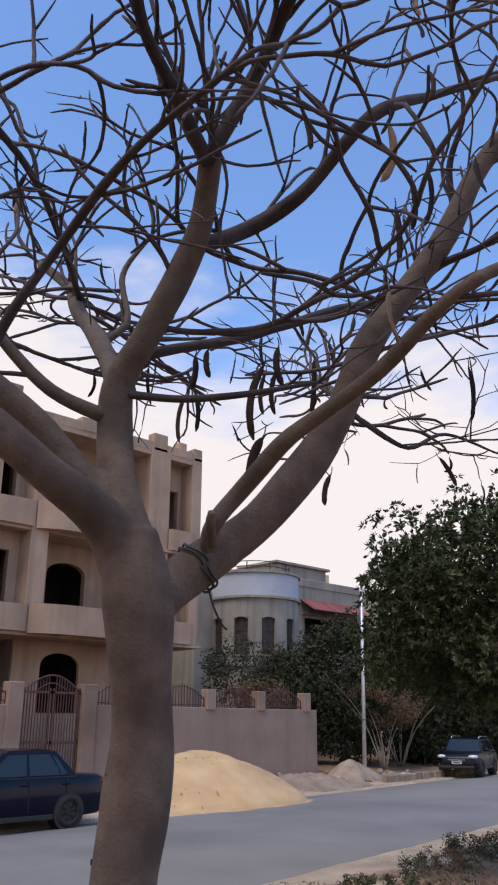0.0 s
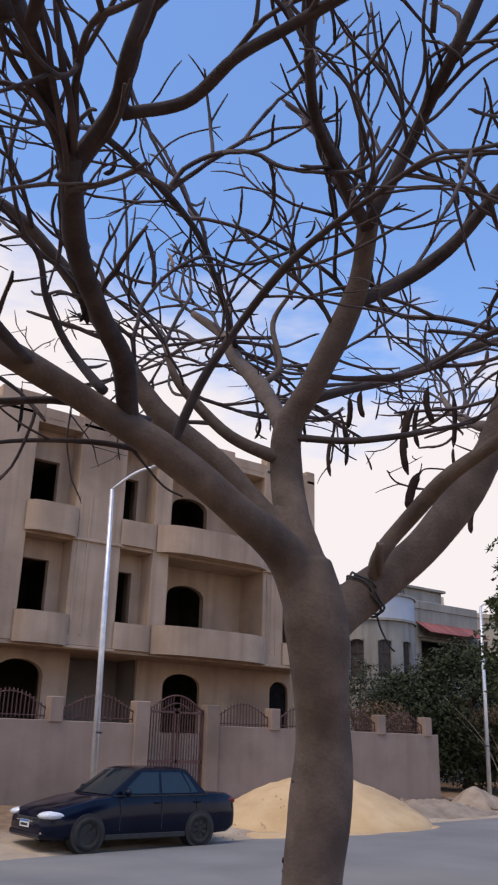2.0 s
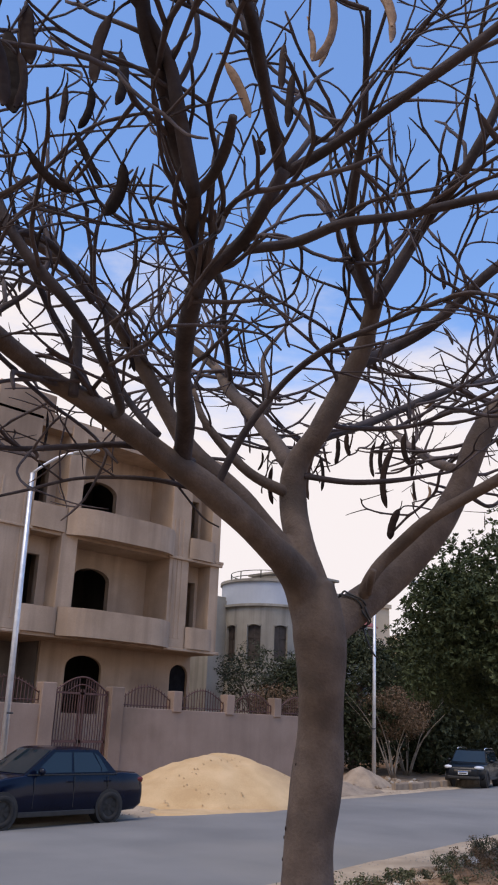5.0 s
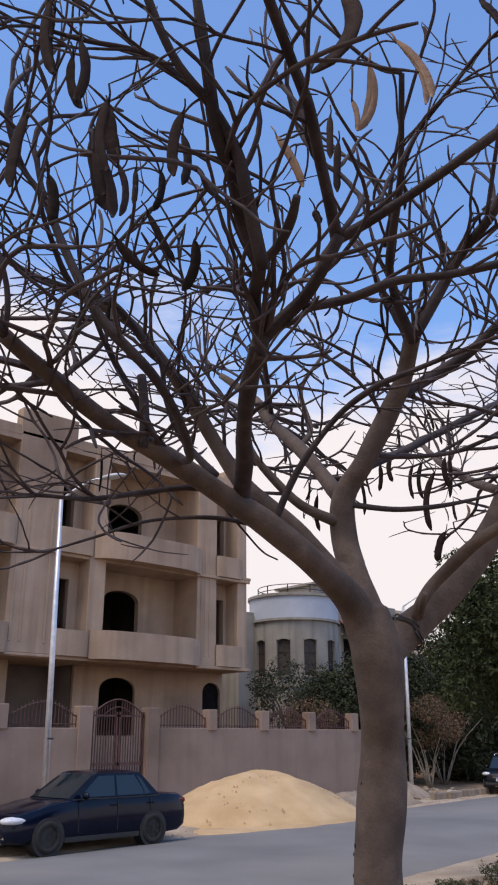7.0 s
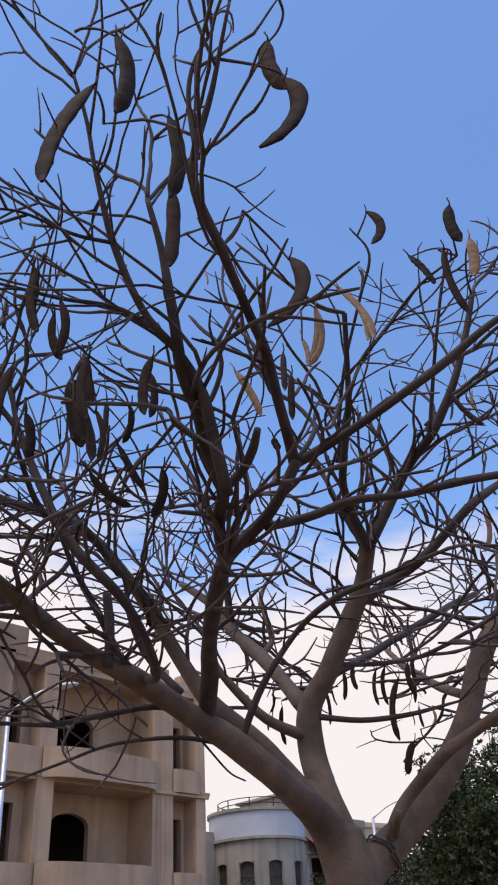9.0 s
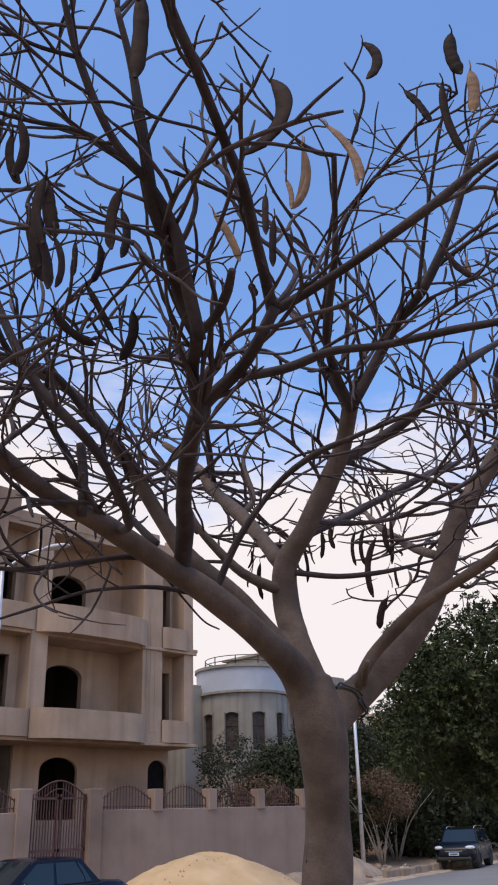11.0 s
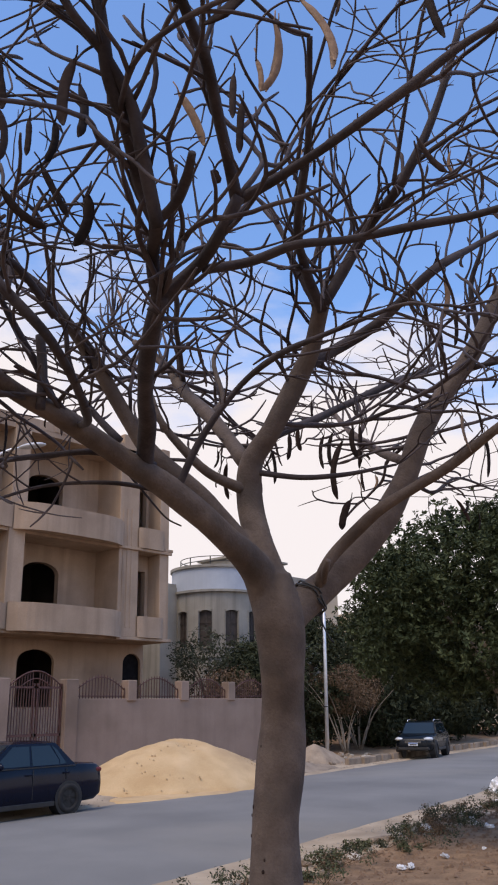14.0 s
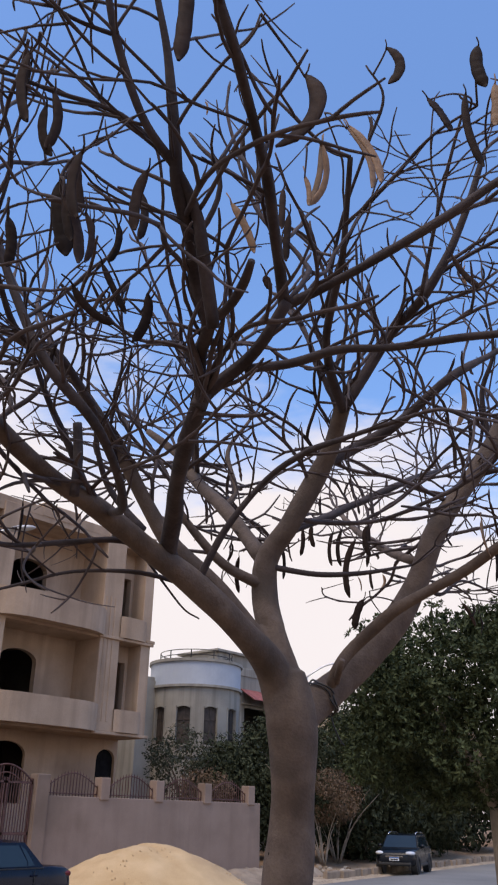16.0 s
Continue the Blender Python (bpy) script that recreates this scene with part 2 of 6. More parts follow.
SOIL = mat("soil_crumb", (0.13, 0.078, 0.048), (0.24, 0.15, 0.095), 2.5, 0.97, 0.4, 40)


# ---- building blocks ----
def part(name, bm, material, parent=None, label="", smooth=False):
    me = bpy.data.meshes.new(name)
    bm.normal_update()
    bm.to_mesh(me)
    bm.free()
    me.materials.append(material)
    if smooth:
        for p in me.polygons:
            p.use_smooth = True
    ob = new(name, me)
    if parent:
        ob.parent = parent
    return tagged(ob, label)


def share(name, me, parent, m):
    """One more object on a mesh that is already there."""
    ob = new(name, me)
    ob.parent, ob.matrix_basis = parent, m
    return ob


def thing(name, label, category, m=None, group="", kind=""):
    ob = new(name)
    if m:
        ob.matrix_basis = m
    return tagged(ob, label, category, group, kind)


def box(bm, x0, x1, y0, y1, z0, z1, soft=0.0):
    r = bmesh.ops.create_cube(bm, size=1)
    vs = r["verts"]
    bmesh.ops.scale(bm, vec=(x1 - x0, y1 - y0, z1 - z0), verts=vs)
    bmesh.ops.translate(bm, vec=((x0 + x1) / 2, (y0 + y1) / 2, (z0 + z1) / 2), verts=vs)
    if soft:
        es = list({e for v in vs for e in v.link_edges})
        bmesh.ops.bevel(bm, geom=es, offset=soft, segments=1, affect="EDGES")
    return bm


def boxes(*rows, soft=0.0):
    bm = bmesh.new()
    for r in rows:
        box(bm, *r, soft=soft)
    return bm


def spline(pts, per):
    """Catmull-Rom through rows of numbers."""
    p = np.array([pts[0], *pts, pts[-1]], float)
    p[0], p[-1] = 2 * p[1] - p[2], 2 * p[-2] - p[-3]
    out = []
    for i in range(1, len(p) - 2):
        for k in range(per):
            t = k / per
            out.append(0.5 * (2 * p[i] + (p[i + 1] - p[i - 1]) * t + (2 * p[i - 1] - 5 * p[i] + 4 * p[i + 1] - p[i + 2]) * t * t
                              + (3 * p[i] - p[i - 1] - 3 * p[i + 1] + p[i + 2]) * t ** 3))
    out.append(p[-2])
    return np.array(out)


def tube(verts, faces, pts, radii, sides):
    """Adds a tube along pts to the lists of a mesh."""
    pts = np.asarray(pts, float)
    tan = np.gradient(pts, axis=0)
    tan /= np.linalg.norm(tan, axis=1)[:, None] + 1e-9
    up = np.array([0.31, 0.17, 0.93]) if abs(tan[0][2]) < 0.9 else np.array([0.95, 0.2, 0.1])
    base = len(verts)
    for p, d, r in zip(pts, tan, radii):
        side = np.cross(d, up)
        side /= np.linalg.norm(side) + 1e-9
        up = np.cross(side, d)
        for k in range(sides):
            a = 2 * math.pi * k / sides
            verts.append(tuple(p + r * (math.cos(a) * side + math.sin(a) * up)))
    n = len(pts)
    for i in range(n - 1):
        for k in range(sides):
            a, b = base + i * sides + k, base + i * sides + (k + 1) % sides
            faces.append((a, b, b + sides, a + sides))
    faces.append(tuple(base + k for k in reversed(range(sides))))
    faces.append(tuple(base + (n - 1) * sides + k for k in range(sides)))


def from_lists(name, verts, faces, material, parent, label="", smooth=True):
    me = bpy.data.meshes.new(name)
    me.from_pydata(verts, [], faces)
    me.materials.append(material)
    if smooth:
        me.polygons.foreach_set("use_smooth", [True] * len(me.polygons))
    ob = new(name, me)
    ob.parent = parent
    return tagged(ob, label)


def arch_loop(x0, x1, z0, z1, rise, n=10):
    """A window's outline: straight sides and a rounded head."""
    pts = [(x0, z0), (x1, z0), (x1, z1 - rise)]
    for k in range(1, n):
        a = math.pi * k / n
        pts.append(((x0 + x1) / 2 + (x1 - x0) / 2 * math.cos(a), z1 - rise + rise * math.sin(a)))
    return pts + [(x0, z1 - rise)]


def pierced(x0, x1, z0, z1, y, thick, holes):
    """A wall in the plane of x and z, with openings that go through it."""
    bm = bmesh.new()
    loops = [[(x0, z0), (x1, z0), (x1, z1), (x0, z1)], *holes]
    fronts = []
    edges = []
    for lp in loops:
        vs = [bm.verts.new((a, y, c)) for a, c in lp]
        fronts.append(vs)
        for i in range(len(vs)):
            edges.append(bm.edges.new((vs[i], vs[(i + 1) % len(vs)])))
    bmesh.ops.triangle_fill(bm, use_beauty=True, use_dissolve=False, edges=edges)
    faces = list(bm.faces)
    backs = {v: bm.verts.new((v.co.x, y + thick, v.co.z)) for vs in fronts for v in vs}
    for f in faces:
        bm.faces.new([backs[v] for v in reversed(f.verts)])
    for vs in fronts:
        for i in range(len(vs)):
            a, b = vs[i], vs[(i + 1) % len(vs)]
            bm.faces.new((a, b, backs[b], backs[a]))
    bmesh.ops.recalc_face_normals(bm, faces=bm.faces)
    return bm


# ---- ground and street ----
STREET = pose(0, 7, 0, 0, 0, 9.93)


def lay(u, v):
    """Height of the ground at u along and v across the street."""
    w = 0.03 * noise.noise((u * 0.9, v * 0.9, 0)) + 0.02 * noise.noise((u * 3.1, v * 3.1, 4))
    if v < -1.6:
        return 0.22 + w
    if v < -0.1:
        return 0.022 + 0.20 * (-0.1 - v) / 1.5 * (0.4 + 0.6 * (v < -1.2)) + w * 0.7
    if v < 7.5:
        e = min(v, 7.5 - v)
        return 0.022 + 0.7 * w if e < 0.16 else -0.02 + 0.5 * w if e < 0.4 else -0.06
    return 0.0 + 0.36 * min(1.0, (v - 7.5) / 4.5) + 2.2 * w * min(1.0, (v - 7.5) / 1.0)


def ground():
    us = sorted({-600, -300, -120, -60, -30, -15, 60, 75, 100, 160, 320, 700, *[round(-8 + 0.4 * k, 2) for k in range(150)]})
    vs = sorted({-600, -250, -100, -50, -25, 30, 40, 60, 100, 200, 400, 900, 7.45, 7.5, -0.1, 0.0, 0.15, 0.28, 0.41, 7.09, 7.22, 7.35, -1.6, -1.55, *[round(-12 + 0.4 * k, 2) for k in range(90)]})
    bm = bmesh.new()
    grid = [[bm.verts.new((u, v, lay(u, v))) for v in vs] for u in us]
    for i in range(len(us) - 1):
        for j in range(len(vs) - 1):
            bm.faces.new((grid[i][j], grid[i + 1][j], grid[i + 1][j + 1], grid[i][j + 1]))
    ob = part("ground", bm, GROUND, smooth=True)
    ob.matrix_basis = STREET
    tagged(ob, "brown soil verge and dusty sand beside the street", "ground", kind="structure")
    bm = bmesh.new()
    us = [-200, -60, *[-20 + 1.0 * k for k in range(90)], 90, 130, 300]
    rows = []
    for u in us:
        a = 0.0 + 0.18 * noise.noise((u * 0.7, 3, 1)) + 0.08 * noise.noise((u * 2.3, 5, 1))
        b = 7.5 + 0.25 * noise.noise((u * 0.5, 9, 2)) + 0.1 * noise.noise((u * 2.1, 7, 2))
        rows.append([bm.verts.new((u, a + (b - a) * k / 6, -0.035 if k in (0, 6) else 0.012 + 0.05 * (1 - (k / 3 - 1) ** 2))) for k in range(7)])
    for r, s in zip(rows, rows[1:]):
        for k in range(6):
            bm.faces.new((r[k], s[k], s[k + 1], r[k + 1]))
    ob = part("road", bm, ASPHALT, smooth=True)
    ob.matrix_basis = STREET
    tagged(ob, "grey dusty asphalt street with sandy edges", "road", kind="structure")


ground()


# ---- the bare tree ----
flame_tree = thing("flame_tree", "bare leafless flame tree with brown bark, hanging seed pods", "tree", pose(0, 0, 0))
BRANCHES = {}
FORK = ("trunk", "left_limb", "second_limb", "middle_limb", "right_limb")
FORK_MESH = ([], [])
# slim limbs that keep the trunk's bark, not the shade-dark copy
PLAIN_LIMBS = ("right_arm", "broken_knob", "pale_arm", "pale_twin", "inner_arm", "right_spur")


def limb(name, *rows):
    """One limb of the tree, through rows of x, y, z and radius."""
    c = spline(rows, 6)
    r = np.maximum(c[:, 3], 0.003)
    n = len(c)
    arc = np.r_[0, np.cumsum(np.linalg.norm(np.diff(c[:, :3], axis=0), axis=1))]
    wob = np.array([noise.noise_vector((a * 4.0, len(name) * 1.7, k * 0.01)) for k, a in enumerate(arc)])
    c[:, :3] += wob * np.minimum(0.22 * r, 0.008)[:, None]
    r = r * (1 + 0.06 * np.sin(arc * 9 + len(name)))
    BRANCHES[name] = (c[:, :3], r)
    if name in FORK:
        cut = n - 1 if name == "trunk" else int(np.searchsorted(arc, 0.78))
        foot = r[:cut + 2].copy()
        if name != "trunk":
            foot[-3:] *= (0.96, 0.86, 0.6)
        tube(*FORK_MESH, c[:cut + 2, :3], foot, 24)
        if name == "trunk":
            return
        c, r = c[cut - 3:], r[cut - 3:].copy()
        r[:2] *= (0.88, 0.96)
    verts, faces = [], []
    tube(verts, faces, c[:, :3], r, 20 if rows[0][3] > 0.08 else 12 if rows[0][3] > 0.03 else 8)
    kind = "broken_branch" if "broken" in name else "branch"
    # slimmer limbs take the bark copy with shade in its colour
    from_lists(kind, verts, faces, BARK if rows[0][3] > 0.066 or name in PLAIN_LIMBS else SHADE_BARK, flame_tree)


def build_limbs():
    limb("trunk", (3.95, 3.12, 0.10, 0.210), (3.95, 3.12, 0.35, 0.163), (3.955, 3.11, 0.80, 0.146), (3.96, 3.10, 1.15, 0.138), (3.96, 3.10, 1.45, 0.135), (3.98, 3.07, 1.75, 0.129), (3.96, 3.03, 2.03, 0.125), (3.88, 2.95, 2.31, 0.126), (3.82, 2.92, 2.60, 0.131), (3.80, 2.92, 2.78, 0.095))
    limb("middle_limb", (3.90, 3.00, 2.28, 0.105), (3.86, 2.98, 2.55, 0.105), (3.80, 2.96, 2.78, 0.094), (3.77, 3.01, 2.99, 0.084), (3.80, 3.10, 3.22, 0.074), (3.79, 3.07, 3.45, 0.069), (3.82, 2.92, 3.64, 0.064), (3.87, 2.79, 3.88, 0.059), (3.86, 2.63, 4.10, 0.053), (3.78, 2.49, 4.30, 0.049))
    limb("upper_limb_a", (3.75, 2.47, 4.23, 0.031), (3.52, 2.40, 4.37, 0.027), (3.15, 2.15, 4.37, 0.022), (2.89, 1.87, 4.56, 0.017), (2.62, 1.63, 4.83, 0.012))
    limb("upper_limb_b", (3.74, 2.47, 4.23, 0.033), (3.79, 2.17, 4.62, 0.030), (3.65, 1.83, 4.72, 0.026), (3.64, 1.59, 5.04, 0.022), (3.64, 1.41, 5.44, 0.015))
    limb("upper_limb_c", (3.88, 2.02, 4.93, 0.014), (3.94, 1.79, 5.06, 0.014), (3.96, 1.51, 5.11, 0.011), (3.94, 1.26, 5.09, 0.007))
    limb("middle_arm", (3.88, 2.71, 4.00, 0.038), (4.13, 2.64, 4.17, 0.036), (4.26, 2.44, 4.31, 0.033), (4.31, 2.05, 4.54, 0.029), (4.67, 1.96, 4.82, 0.022), (5.12, 1.87, 5.15, 0.015))
    limb("low_arm", (3.83, 3.06, 3.58, 0.027), (4.67, 3.15, 4.01, 0.027), (5.41, 3.08, 4.43, 0.027), (6.11, 3.30, 4.77, 0.024), (6.84, 3.48, 5.11, 0.019))
    limb("pale_arm", (3.82, 3.13, 3.46, 0.050), (4.00, 3.59, 3.90, 0.048), (4.12, 4.01, 4.26, 0.045), (4.24, 4.35, 4.61, 0.036), (4.24, 4.74, 4.93, 0.025))
    limb("pale_twin", (4.18, 3.84, 4.03, 0.027), (4.33, 3.83, 4.22, 0.022), (4.36, 3.95, 4.57, 0.017), (4.47, 3.83, 4.85, 0.013))
    limb("inner_arm", (3.78, 3.09, 3.28, 0.035), (3.53, 3.18, 3.37, 0.030), (3.31, 3.30, 3.61, 0.021), (3.25, 3.37, 3.83, 0.014))
    limb("cross_arm", (3.79, 3.07, 3.40, 0.019), (3.92, 2.82, 3.34, 0.017), (4.10, 2.60, 3.35, 0.013), (4.34, 2.42, 3.42, 0.008))
    limb("right_limb", (3.90, 3.00, 2.28, 0.095), (3.98, 2.99, 2.52, 0.092), (4.19, 2.95, 2.71, 0.094), (4.44, 2.79, 2.96, 0.088), (4.63, 2.60, 3.33, 0.078), (4.77, 2.44, 3.80, 0.067), (4.99, 2.20, 4.25, 0.058), (5.11, 1.98, 4.69, 0.051), (5.30, 1.72, 5.07, 0.041), (5.42, 1.53, 5.53, 0.029))
    limb("right_arm", (4.20, 2.94, 2.70, 0.030), (4.11, 2.82, 2.81, 0.038), (4.17, 2.72, 2.96, 0.038), (4.17, 2.41, 3.14, 0.035), (4.20, 1.99, 3.30, 0.030), (4.14, 1.60, 3.45, 0.025), (4.39, 1.41, 3.63, 0.020), (4.71, 1.29, 3.86, 0.014))
    limb("right_spur", (4.92, 2.72, 3.63, 0.034), (5.31, 3.13, 3.86, 0.032), (5.92, 3.76, 4.27, 0.031), (6.49, 4.33, 4.69, 0.025), (6.78, 4.63, 4.97, 0.017))
    limb("right_twig", (5.22, 2.57, 4.15, 0.024), (5.04, 2.26, 4.18, 0.020), (4.96, 1.95, 4.14, 0.015), (4.87, 1.63, 4.13, 0.010))
    limb("right_high", (5.47, 2.35, 4.62, 0.025), (5.35, 2.31, 4.95, 0.019), (5.31, 2.17, 5.24, 0.014), (5.21, 2.14, 5.60, 0.009))
    limb("left_limb", (3.88, 2.98, 2.30, 0.100), (3.84, 2.98, 2.56, 0.108), (3.68, 2.95, 2.79, 0.088), (3.38, 2.88, 2.91, 0.074), (3.08, 2.93, 3.10, 0.066), (2.78, 2.98, 3.23, 0.058), (2.41, 2.91, 3.31, 0.049), (2.05, 2.83, 3.35, 0.041), (1.70, 2.69, 3.40, 0.034), (1.35, 2.54, 3.46, 0.030))
    limb("rising_limb", (2.92, 3.01, 3.19, 0.047), (2.78, 2.84, 3.36, 0.043), (2.56, 2.59, 3.41, 0.038), (2.33, 2.32, 3.44, 0.035), (2.17, 2.06, 3.56, 0.034))
    limb("rising_left", (2.18, 2.08, 3.55, 0.029), (2.06, 1.98, 3.65, 0.026), (1.93, 1.82, 3.66, 0.024), (1.84, 1.79, 3.77, 0.030), (1.70, 1.69, 3.83, 0.025), (1.57, 1.63, 3.93, 0.024), (1.49, 1.57, 4.03, 0.020), (1.44, 1.54, 4.14, 0.019), (1.38, 1.52, 4.32, 0.015), (1.31, 1.51, 4.51, 0.011))
    limb("broken_stub", (1.93, 1.82, 3.66, 0.020), (1.91, 1.70, 3.67, 0.018), (1.87, 1.60, 3.70, 0.017), (1.82, 1.52, 3.73, 0.012))
    limb("fork_arm", (2.18, 2.11, 3.51, 0.030), (2.20, 2.06, 3.58, 0.030), (2.22, 1.90, 3.66, 0.028), (2.18, 1.76, 3.70, 0.025), (2.18, 1.65, 3.81, 0.023))
    limb("long_arm", (2.19, 1.69, 3.81, 0.021), (2.23, 1.50, 3.85, 0.019), (2.24, 1.26, 3.88, 0.017), (2.28, 1.03, 3.95, 0.017), (2.34, 0.80, 4.06, 0.014), (2.41, 0.56, 4.12, 0.010))
    limb("low_long_arm", (2.24, 1.90, 3.64, 0.019), (2.38, 1.80, 3.69, 0.018), (2.39, 1.57, 3.67, 0.017), (2.40, 1.34, 3.60, 0.015), (2.44, 1.11, 3.57, 0.014), (2.44, 0.88, 3.51, 0.012), (2.43, 0.61, 3.48, 0.008))
    limb("dark_limb", (2.20, 1.68, 3.81, 0.024), (2.00, 1.56, 3.93, 0.022), (1.80, 1.44, 4.03, 0.019), (1.57, 1.30, 3.99, 0.017), (1.36, 1.19, 4.02, 0.017), (1.18, 1.12, 4.17, 0.015), (1.13, 0.97, 4.39, 0.010), (1.08, 0.83, 4.63, 0.005))
    limb("dark_side", (1.18, 1.10, 4.23, 0.010), (1.13, 1.08, 4.44, 0.009), (1.11, 1.03, 4.57, 0.007), (1.12, 0.95, 4.67, 0.005))
    limb("second_limb", (3.84, 2.99, 2.56, 0.075), (3.72, 3.04, 2.86, 0.070), (3.50, 3.14, 3.17, 0.060), (3.19, 3.31, 3.46, 0.050), (2.88, 3.39, 3.89, 0.039), (2.49, 3.38, 4.21, 0.029), (2.08, 3.31, 4.24, 0.024), (1.73, 3.13, 4.13, 0.016), (1.40, 2.95, 4.05, 0.008))
    limb("broken_knob", (4.14, 2.84, 2.76, 0.022), (4.05, 2.75, 2.82, 0.021), (4.03, 2.72, 2.86, 0.017))
    limb("broken_stick", (2.16, 2.81, 3.30, 0.022), (2.16, 2.81, 3.46, 0.021), (2.14, 2.82, 3.64, 0.020))
    limb("third_limb", (2.31, 2.88, 3.32, 0.021), (2.16, 2.87, 3.53, 0.018), (2.02, 2.84, 3.66, 0.014), (1.88, 2.80, 3.81, 0.011), (1.74, 2.71, 3.95, 0.008), (1.66, 2.64, 4.11, 0.006))
    limb("hooked_arm", (2.44, 2.92, 3.32, 0.018), (2.18, 2.50, 3.20, 0.018), (1.82, 2.23, 3.31, 0.018), (1.60, 2.28, 3.50, 0.019), (1.50, 2.38, 3.76, 0.018), (1.42, 2.45, 4.02, 0.014))
    limb("drooping_arm", (4.67, 2.56, 3.45, 0.017), (5.28, 2.91, 3.61, 0.016), (5.93, 3.09, 3.66, 0.015), (6.48, 3.16, 3.90, 0.012), (7.12, 3.15, 3.91, 0.008))
    limb("crossing_arm", (3.06, 2.94, 3.10, 0.020), (3.10, 2.79, 3.38, 0.019), (3.17, 2.57, 3.63, 0.017), (3.14, 2.30, 3.70, 0.016), (3.08, 1.98, 3.68, 0.013), (3.07, 1.63, 3.68, 0.009))
    limb("arching_arm", (4.18, 4.08, 4.36, 0.020), (3.76, 3.71, 4.53, 0.018), (3.33, 3.24, 4.42, 0.017), (2.86, 2.82, 4.25, 0.016), (2.39, 2.44, 4.04, 0.012))
    limb("dark_arm", (2.83, 3.11, 3.38, 0.022), (2.73, 3.28, 3.61, 0.019), (2.59, 3.24, 3.78, 0.015), (2.50, 3.18, 3.95, 0.012), (2.28, 3.09, 4.05, 0.008))
    limb("low_left_arm", (3.03, 3.07, 3.28, 0.027), (2.66, 3.06, 3.27, 0.018), (2.33, 3.06, 3.18, 0.014), (2.02, 3.01, 3.08, 0.011), (1.73, 2.94, 3.03, 0.008))
    limb("lowest_arm", (3.26, 3.13, 3.17, 0.016), (2.87, 3.15, 3.17, 0.012), (2.49, 3.19, 3.10, 0.009), (2.23, 3.24, 2.99, 0.007), (2.02, 3.25, 2.90, 0.005))
    limb("droop_arm", (2.93, 3.17, 3.25, 0.008), (3.05, 3.13, 3.12, 0.006), (3.13, 3.08, 3.02, 0.005), (3.20, 3.04, 2.98, 0.004))
    limb("top_left_arm", (1.85, 1.71, 3.56, 0.024), (1.71, 1.64, 3.76, 0.022), (1.65, 1.62, 3.87, 0.020), (1.53, 1.60, 3.97, 0.017), (1.37, 1.60, 4.07, 0.014), (1.22, 1.58, 4.27, 0.013), (1.11, 1.54, 4.48, 0.010), (1.04, 1.52, 4.70, 0.008), (0.96, 1.51, 4.90, 0.006))
    limb("top_left_side", (1.53, 1.60, 3.97, 0.011), (1.35, 1.68, 4.11, 0.009), (1.13, 1.76, 4.09, 0.008), (0.94, 1.80, 4.06, 0.005))
    limb("top_cross", (1.23, 1.58, 4.28, 0.008), (1.08, 1.61, 4.24, 0.007), (0.91, 1.65, 4.25, 0.005), (0.78, 1.65, 4.17, 0.004))
    limb("left_riser", (2.22, 2.84, 3.77, 0.021), (1.96, 2.77, 3.90, 0.017), (1.71, 2.70, 3.86, 0.016), (1.51, 2.58, 3.98, 0.012), (1.42, 2.51, 4.10, 0.010), (1.39, 2.41, 4.29, 0.006))
    limb("spray_a", (3.15, 2.18, 4.45, 0.011), (3.03, 2.00, 4.60, 0.011), (2.93, 1.80, 4.76, 0.010), (2.85, 1.54, 4.82, 0.010), (2.81, 1.30, 4.90, 0.008), (2.76, 1.06, 4.88, 0.006))
    limb("spray_b", (3.00, 2.04, 4.50, 0.010), (2.89, 1.86, 4.78, 0.009), (2.79, 1.64, 5.03, 0.008), (2.75, 1.51, 5.23, 0.007), (2.67, 1.55, 5.40, 0.005))
    limb("spray_c", (3.34, 1.70, 4.48, 0.011), (3.20, 1.52, 4.75, 0.010), (3.07, 1.34, 5.00, 0.008), (3.02, 1.21, 5.23, 0.005))


build_limbs()


def fork():
    """The trunk and the feet of its main limbs, grown together into one skin."""
    ob = from_lists("trunk", *FORK_MESH, BARK, flame_tree, "smooth grey-brown bark trunk that forks into limbs")
    skin = ob.modifiers.new("skin", "REMESH")
    skin.mode, skin.voxel_size, skin.use_smooth_shade = "VOXEL", 0.013, True
    soft = ob.modifiers.new("soft", "SMOOTH")
    soft.factor, soft.iterations = 0.5, 9


fork()


